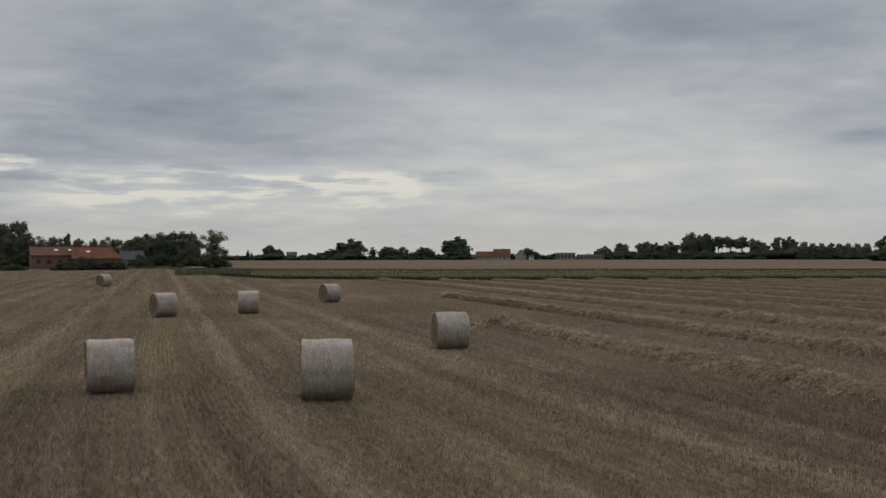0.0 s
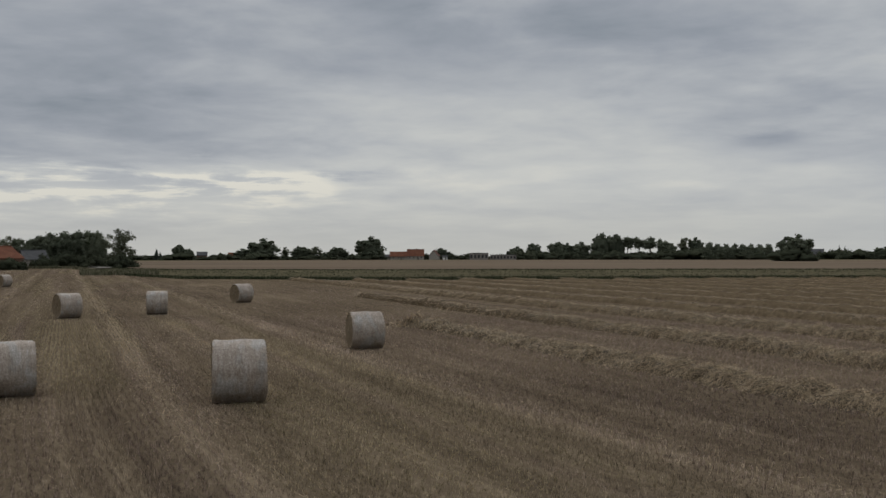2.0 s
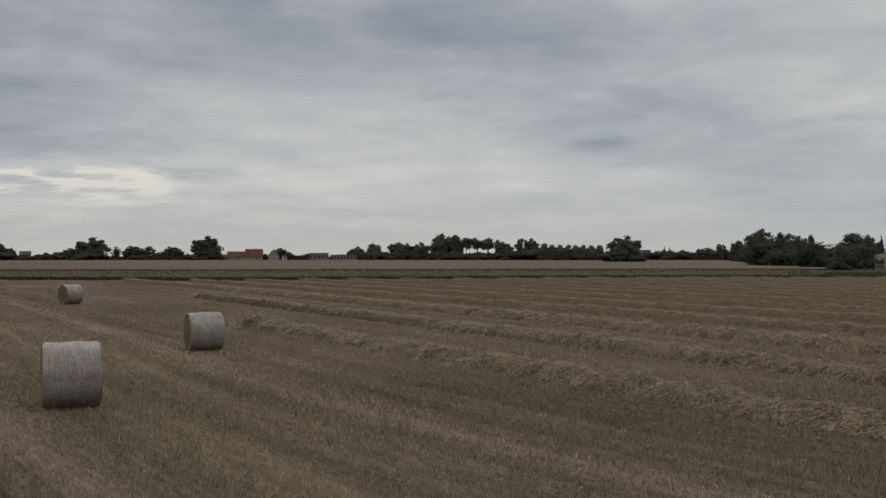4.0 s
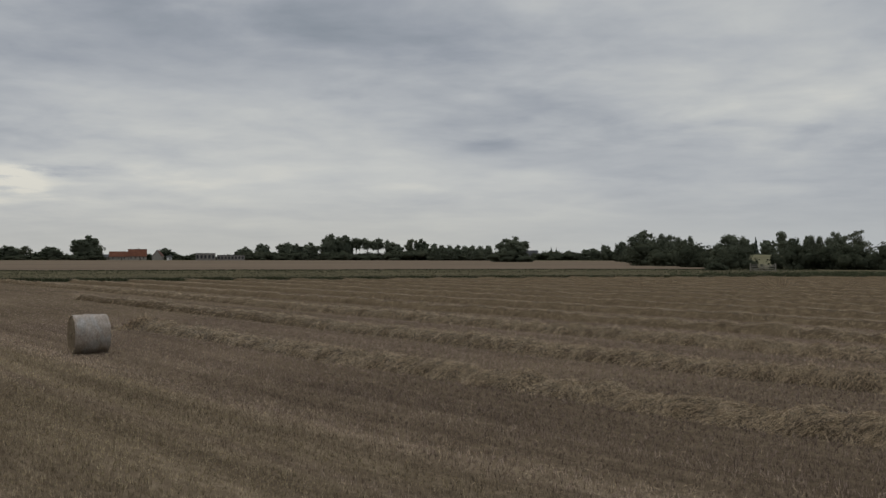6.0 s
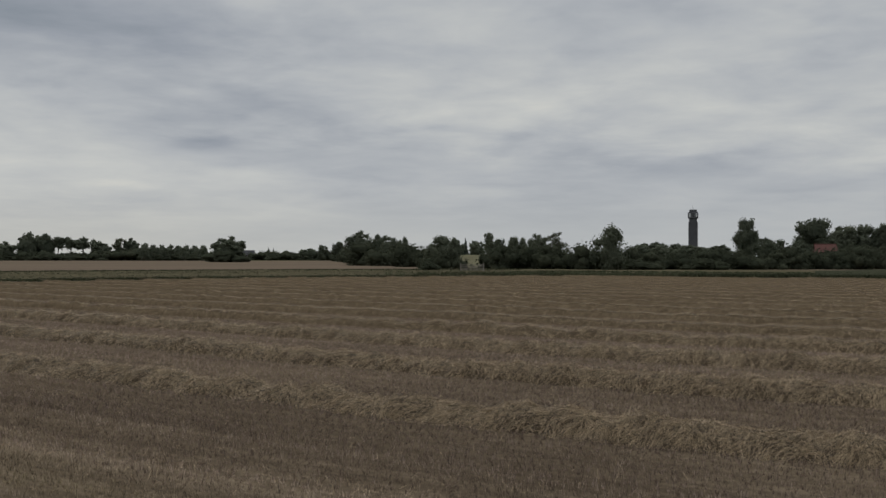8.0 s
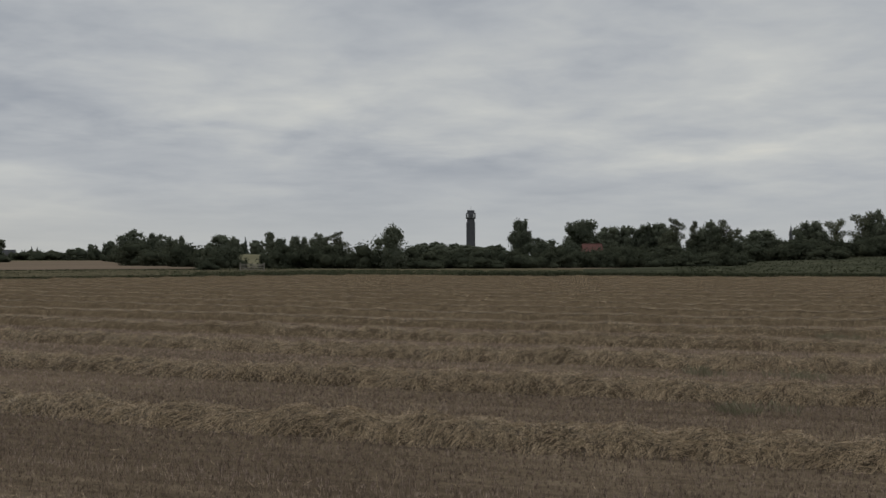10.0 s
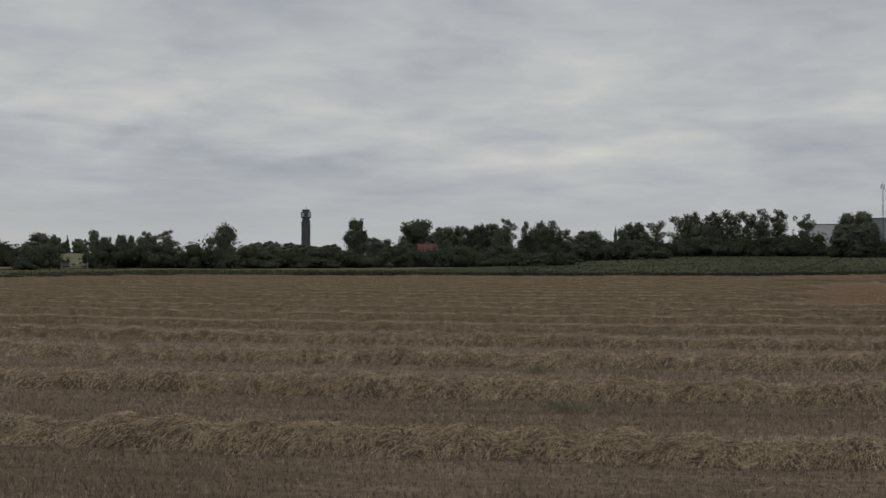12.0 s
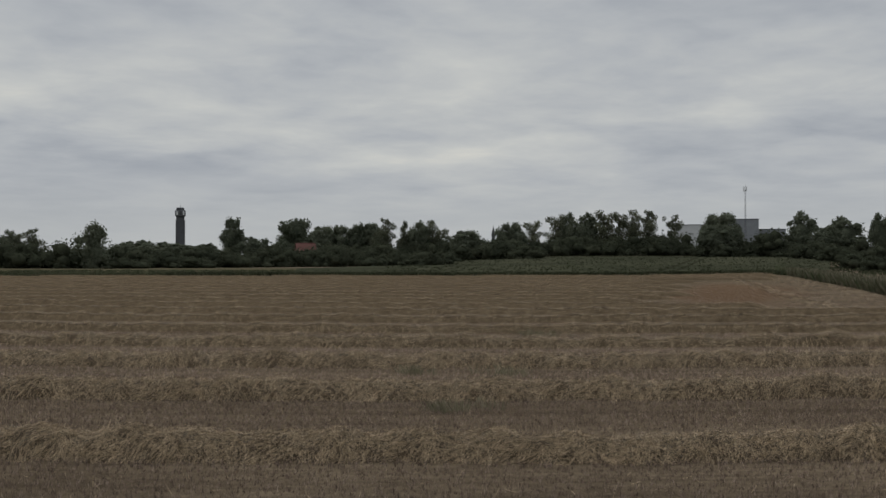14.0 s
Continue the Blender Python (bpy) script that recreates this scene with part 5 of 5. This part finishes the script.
# ---- buildings ----
def house(m, length, depth, eave, ridge, wall_mat, roof_mat, label, windows=0, door=False, skylights=(), chimney=None, hip=0.0, group="", name="house", frame_mat=None):
    """A gabled house: walls with gables, a pitched roof with overhang, windows with frames. Its long side faces -y."""
    root = thing(name, label, "house", m, group)
    L, D = length / 2, depth / 2
    bm = bmesh.new()
    base = [bm.verts.new(p) for p in ((-L, -D, -0.3), (L, -D, -0.3), (L, D, -0.3), (-L, D, -0.3))]
    up = [bm.verts.new(p) for p in ((-L, -D, eave), (L, -D, eave), (L, D, eave), (-L, D, eave))]
    for i in range(4):
        bm.faces.new((base[i], base[(i + 1) % 4], up[(i + 1) % 4], up[i]))
    if not hip:
        for a, b, x in ((0, 3, -L), (2, 1, L)):
            t = bm.verts.new((x, 0, ridge))
            bm.faces.new((up[a], t, up[b]) if a == 0 else (up[a], up[b], t))
    part("wall", bm, wall_mat, root)
    bm = bmesh.new()
    o, th = 0.35, 0.22
    slope = (ridge - eave) / D
    hx = hip
    for side in (-1, 1):
        low = [(-L - o, side * (D + o), eave - slope * o), (L + o, side * (D + o), eave - slope * o)]
        high = [(L + o - hx, 0, ridge), (-L - o + (0 if hip else hx), 0, ridge)]
        q = [bm.verts.new(p) for p in low + high]
        q2 = [bm.verts.new((p[0], p[1], p[2] + th)) for p in low + high]
        bm.faces.new(q)
        bm.faces.new(q2[::-1])
        for i in range(4):
            bm.faces.new((q[i], q[(i + 1) % 4], q2[(i + 1) % 4], q2[i]))
    if hip:
        bm.faces.new([bm.verts.new(p) for p in ((L + o, -D - o, eave - slope * o + th), (L + o, D + o, eave - slope * o + th), (L + o - hx, 0, ridge + th))])
    bmesh.ops.recalc_face_normals(bm, faces=bm.faces)
    roof = part("roof", bm, roof_mat, root)
    part("ridge_cap", box(bmesh.new(), -L - o, L + o - hx, -0.18, 0.18, ridge + th - 0.08, ridge + th + 0.12, 0.04), roof_mat, roof)
    for x in skylights:
        y = -D * 0.45
        z = ridge - slope * abs(y) + th
        bm = box(bmesh.new(), -0.55, 0.55, -0.35, 0.35, 0.0, 0.09, 0.02)
        bmesh.ops.transform(bm, matrix=pose(x, y, z, math.degrees(math.atan(slope)), 0, 0), verts=bm.verts)
        part("skylight", bm, WHITE, roof, "white framed roof window")
    if chimney is not None:
        part("chimney", box(bmesh.new(), chimney - 0.45, chimney + 0.45, -0.4, 0.4, ridge - 0.6, ridge + 1.1, 0.05), BRICK, roof)
    for i in range(windows):
        x = -L + length * (i + 0.7) / (windows + 0.4)
        win = part("window", box(bmesh.new(), x - 0.6, x + 0.6, -D - 0.05, -D + 0.1, eave * 0.38, eave * 0.38 + 1.2, 0.02), frame_mat or CONCRETE, root)
        for s in (-1, 1):
            part("pane", box(bmesh.new(), x + s * 0.28 - 0.24, x + s * 0.28 + 0.24, -D - 0.07, -D - 0.045, eave * 0.38 + 0.08, eave * 0.38 + 1.12), PANE, win)
    if door:
        d = part("door", box(bmesh.new(), L * 0.3 - 0.5, L * 0.3 + 0.5, -D - 0.06, -D + 0.05, -0.05, 2.05, 0.02), BARK, root)
        part("door_handle", box(bmesh.new(), L * 0.3 + 0.32, L * 0.3 + 0.42, -D - 0.1, -D - 0.06, 1.0, 1.06), STEEL, d)
    return root


def facing(x, y, turn=0.0):
    """A pose whose -y side looks towards the field's middle, turned a little."""
    return pose(x, y, float(land(x, y)), 0, 0, -math.degrees(math.atan2(x, y)) + turn)


house(facing(-111.6, 285.5, 4), 12.3, 9, 3.9, 6.2, BRICK, TILE_OLD, "long brick farmhouse with weathered red tile roof beside trees", 4, True, (0.6, 4.4), None, name="farmhouse", frame_mat=BARK)
house(facing(-99.0, 285.2, 2), 13.0, 10, 3.0, 6.1, BRICK, TILE_RED, "brick barn with a bright orange-red hipped tile roof", 2, False, (-2.4,), None, 3.2, name="barn", frame_mat=BARK)
house(facing(-99.6, 318.0, 20), 7.0, 6, 2.6, 5.2, RENDERED, SLATE, "small grey-roofed shed behind the barn", 1, name="shed")
house(facing(36.9, 880, 0), 15.0, 9, 3.0, 6.9, RENDERED, TILE_RED, "low pale house with red tile roof on the skyline", 3, True, group="far houses")
house(facing(51.9, 878, 0), 14.6, 9, 3.4, 9.0, RENDERED, TILE_RED, "pale two-storey house with bright red tile roof", 4, True, (), 1.0, group="far houses")
house(facing(23.0, 889, 0), 12.0, 8, 2.6, 4.4, RENDERED, SLATE, "low grey-roofed outbuilding on the skyline", 2, group="far houses")
house(facing(5.8, 868, 0), 7.0, 6, 2.6, 5.0, RENDERED, SLATE, "small white house beneath a big tree", 1, True, group="far houses")
house(facing(68.6, 878, 78), 9.0, 8, 3.6, 8.2, RENDERED, TILE_OLD, "pale pinkish gable house on the skyline", 1, group="far houses")
house(facing(78.0, 880, 0), 4.0, 4, 2.4, 3.4, WHITE, SLATE, "small white shed on the skyline", 0, True, group="far houses", name="shed")
house(facing(-109, 893, 0), 7.6, 7, 2.8, 6.2, BRICK, TILE_RED, "small red-roofed house among skyline trees", 1, True, group="far houses")
house(facing(-135, 890, 0), 8.6, 7, 4.2, 7.0, BRICK, SLATE, "grey-roofed house among skyline trees", 2, True, group="far houses")
house(facing(409, 857, 0), 11, 8, 4.6, 8.8, RENDERED, SLATE, "pale house with grey roof at the village edge", 2, True, group="far houses")
house(facing(426, 848, 30), 9, 8, 4.0, 7.6, BRICK, TILE_OLD, "brick house with dull red roof at the village edge", 2, True, group="far houses")
house(facing(312.5, 199, 8), 6.6, 8, 5.0, 7.8, BRICK, TILE_DULL, "house with red tile roof half hidden by bushes", 2, True, (), None)


def block_building(m, length, depth, height, wall_mat, label, bays, name):
    """A flat-roofed block with pilasters, a parapet and dark openings between."""
    root = thing(name, label, "building", m)
    L = length / 2
    part("wall", box(bmesh.new(), -L, L, -depth / 2, depth / 2, -0.5, height, 0.05), wall_mat, root)
    part("roof", box(bmesh.new(), -L - 0.2, L + 0.2, -depth / 2 - 0.2, depth / 2 + 0.2, height, height + 0.45, 0.05), SLATE, root)
    for i in range(0 if bays else 9):
        x = -L + length * (i + 0.5) / 9
        part("seam", box(bmesh.new(), x - 0.09, x + 0.09, -depth / 2 - 0.06, -depth / 2 + 0.1, -0.3, height, 0.01), wall_mat, root)
    for i in range(bays):
        x = -L + length * (i + 0.5) / bays
        w = length / bays * 0.3
        win = part("window", box(bmesh.new(), x - w, x + w, -depth / 2 - 0.08, -depth / 2 + 0.1, height * 0.25, height * 0.8, 0.03), STEEL, root)
        part("pane", box(bmesh.new(), x - w + 0.12, x + w - 0.12, -depth / 2 - 0.12, -depth / 2 - 0.07, height * 0.25 + 0.12, height * 0.8 - 0.12), PANE, win)
        part("pilaster", box(bmesh.new(), x + w * 1.4, x + w * 1.9, -depth / 2 - 0.3, -depth / 2 + 0.1, -0.3, height, 0.03), wall_mat, root)
    return root


block_building(facing(102.4, 832), 15.5, 11, 5.4, CONCRETE, "beige flat-roofed block with tall openings on the skyline", 5, "flat_roofed_building")
block_building(facing(123.5, 836), 22, 10, 3.9, CONCRETE, "long low grey building on the skyline", 8, "low_building")
block_building(facing(689, 126), 27, 20, 20.9, WHITE_CLAD, "white-clad industrial hall behind the trees", 0, "industrial_hall")
block_building(facing(683.5, 98.5), 27, 20, 24.1, CLADDING, "tall grey-blue clad warehouse behind the trees", 0, "warehouse")
block_building(facing(696, 78), 18, 20, 17.6, CLADDING, "lower grey wing of the warehouse", 0, "warehouse_wing")


def field_gate(m):
    """A weathered wooden gate of rails between two posts."""
    root = thing("field_gate", "weathered grey wooden field gate in a hedge gap", "gate", m)
    for x in (-2.8, 2.6):
        part("post", box(bmesh.new(), x, x + 0.24, -0.12, 0.12, -0.3, 2.0, 0.03), GATE_WOOD, root)
    for z in (0.35, 0.75, 1.15, 1.5):
        part("rail", box(bmesh.new(), -2.5, 2.55, -0.04, 0.04, z, z + 0.15, 0.02), GATE_WOOD, root)
    brace = box(bmesh.new(), -2.7, 2.7, -0.085, -0.045, -0.07, 0.07, 0.01)
    bmesh.ops.transform(brace, matrix=pose(0, 0, 0.98, 0, -13, 0), verts=brace.verts)
    part("brace", brace, GATE_WOOD, root)


field_gate(facing(145.3, 184.7))


def stone_tower(m):
    """A tall dark brick memorial tower, tapering, with a cross-shaped head and lookout openings."""
    root = thing("memorial_tower", "tall dark brick tower with a wider head above trees", "tower", m)
    bm = bmesh.new()
    geo = bmesh.ops.create_cone(bm, segments=4, radius1=11.8, radius2=9.0, depth=66, cap_ends=True)
    bmesh.ops.transform(bm, matrix=pose(0, 0, 32, 0, 0, 45), verts=geo["verts"])
    bmesh.ops.bevel(bm, geom=list(bm.edges), offset=1.0, segments=1, affect="EDGES")
    part("shaft", bm, TOWER_BRICK, root)
    for s in (-1, 1):
        part("buttress", box(bmesh.new(), s * 6.3 - 1.2, s * 6.3 + 1.2, -8.6, -6.2, -0.5, 61, 0.3), TOWER_BRICK, root)
    part("neck", box(bmesh.new(), -6.4, 6.4, -6.4, 6.4, 64, 68, 0.3), TOWER_BRICK, root)
    head = part("head", box(bmesh.new(), -8.4, 8.4, -8.4, 8.4, 67, 77, 0.8), TOWER_BRICK, root)
    for x in (-5.2, 0.0, 5.2):
        part("opening", box(bmesh.new(), x - 1.3, x + 1.3, -8.6, -8.2, 69, 75, 0.1), WHITE_CLAD if x else PANE, head, "pale lookout window")
    part("crown", box(bmesh.new(), -6.2, 6.2, -6.2, 6.2, 77, 81.4, 0.5), TOWER_BRICK, root)
    bm = bmesh.new()
    limb(bm, (0, 0, 81), (0, 0, 88), 0.35, 0.15)
    part("flagpole", bm, STEEL, root)
    return root


stone_tower(facing(1314.9, 1078.5))


def lattice_mast(m, height):
    """A slim lattice mast with antennas at the top."""
    root = thing("telecom_mast", "slim grey lattice telecom mast with antennas at top", "mast", m)
    k = 0.55
    for i in range(3):
        a = radians(120 * i)
        bm = bmesh.new()
        limb(bm, (k * math.cos(a), k * math.sin(a), -0.5), (0.28 * math.cos(a), 0.28 * math.sin(a), height - 3), 0.09, 0.06)
        part("leg", bm, STEEL, root)
    bm = bmesh.new()
    for j in range(24):
        z0, z1 = (height - 3) * j / 24, (height - 3) * (j + 1) / 24
        for i in range(3):
            a, b = radians(120 * i), radians(120 * (i + 1))
            r0, r1 = k - (k - 0.28) * j / 24, k - (k - 0.28) * (j + 1) / 24
            limb(bm, (r0 * math.cos(a), r0 * math.sin(a), z0), (r1 * math.cos(b), r1 * math.sin(b), z1), 0.035, 0.035)
    part("bracing", bm, STEEL, root)
    for i in range(3):
        a = radians(120 * i + 30)
        part("antenna", box(bmesh.new(), 0.75 * math.cos(a) - 0.2, 0.75 * math.cos(a) + 0.2, 0.75 * math.sin(a) - 0.2, 0.75 * math.sin(a) + 0.2, height - 3.6, height - 1.2, 0.05), WHITE_CLAD, root)
    bm = bmesh.new()
    limb(bm, (0, 0, height - 3.2), (0, 0, height), 0.1, 0.05)
    part("spike", bm, STEEL, root)
    return root


lattice_mast(facing(515.7, 70.5), 36.2)


def church_spire(m):
    root = thing("church_spire", "small dark church spire above distant trees", "church", m)
    part("tower", box(bmesh.new(), -2.2, 2.2, -2.2, 2.2, -1, 27, 0.2), TOWER_BRICK, root)
    bm = bmesh.new()
    geo = bmesh.ops.create_cone(bm, segments=8, radius1=2.9, radius2=0.1, depth=12, cap_ends=True)
    bmesh.ops.transform(bm, matrix=pose(0, 0, 33), verts=geo["verts"])
    part("steeple", bm, SLATE, root)
    bm = bmesh.new()
    limb(bm, (0, 0, 38.5), (0, 0, 41.5), 0.2, 0.1)
    part("finial", bm, STEEL, root)
    return root


church_spire(facing(1208.2, 481.3))
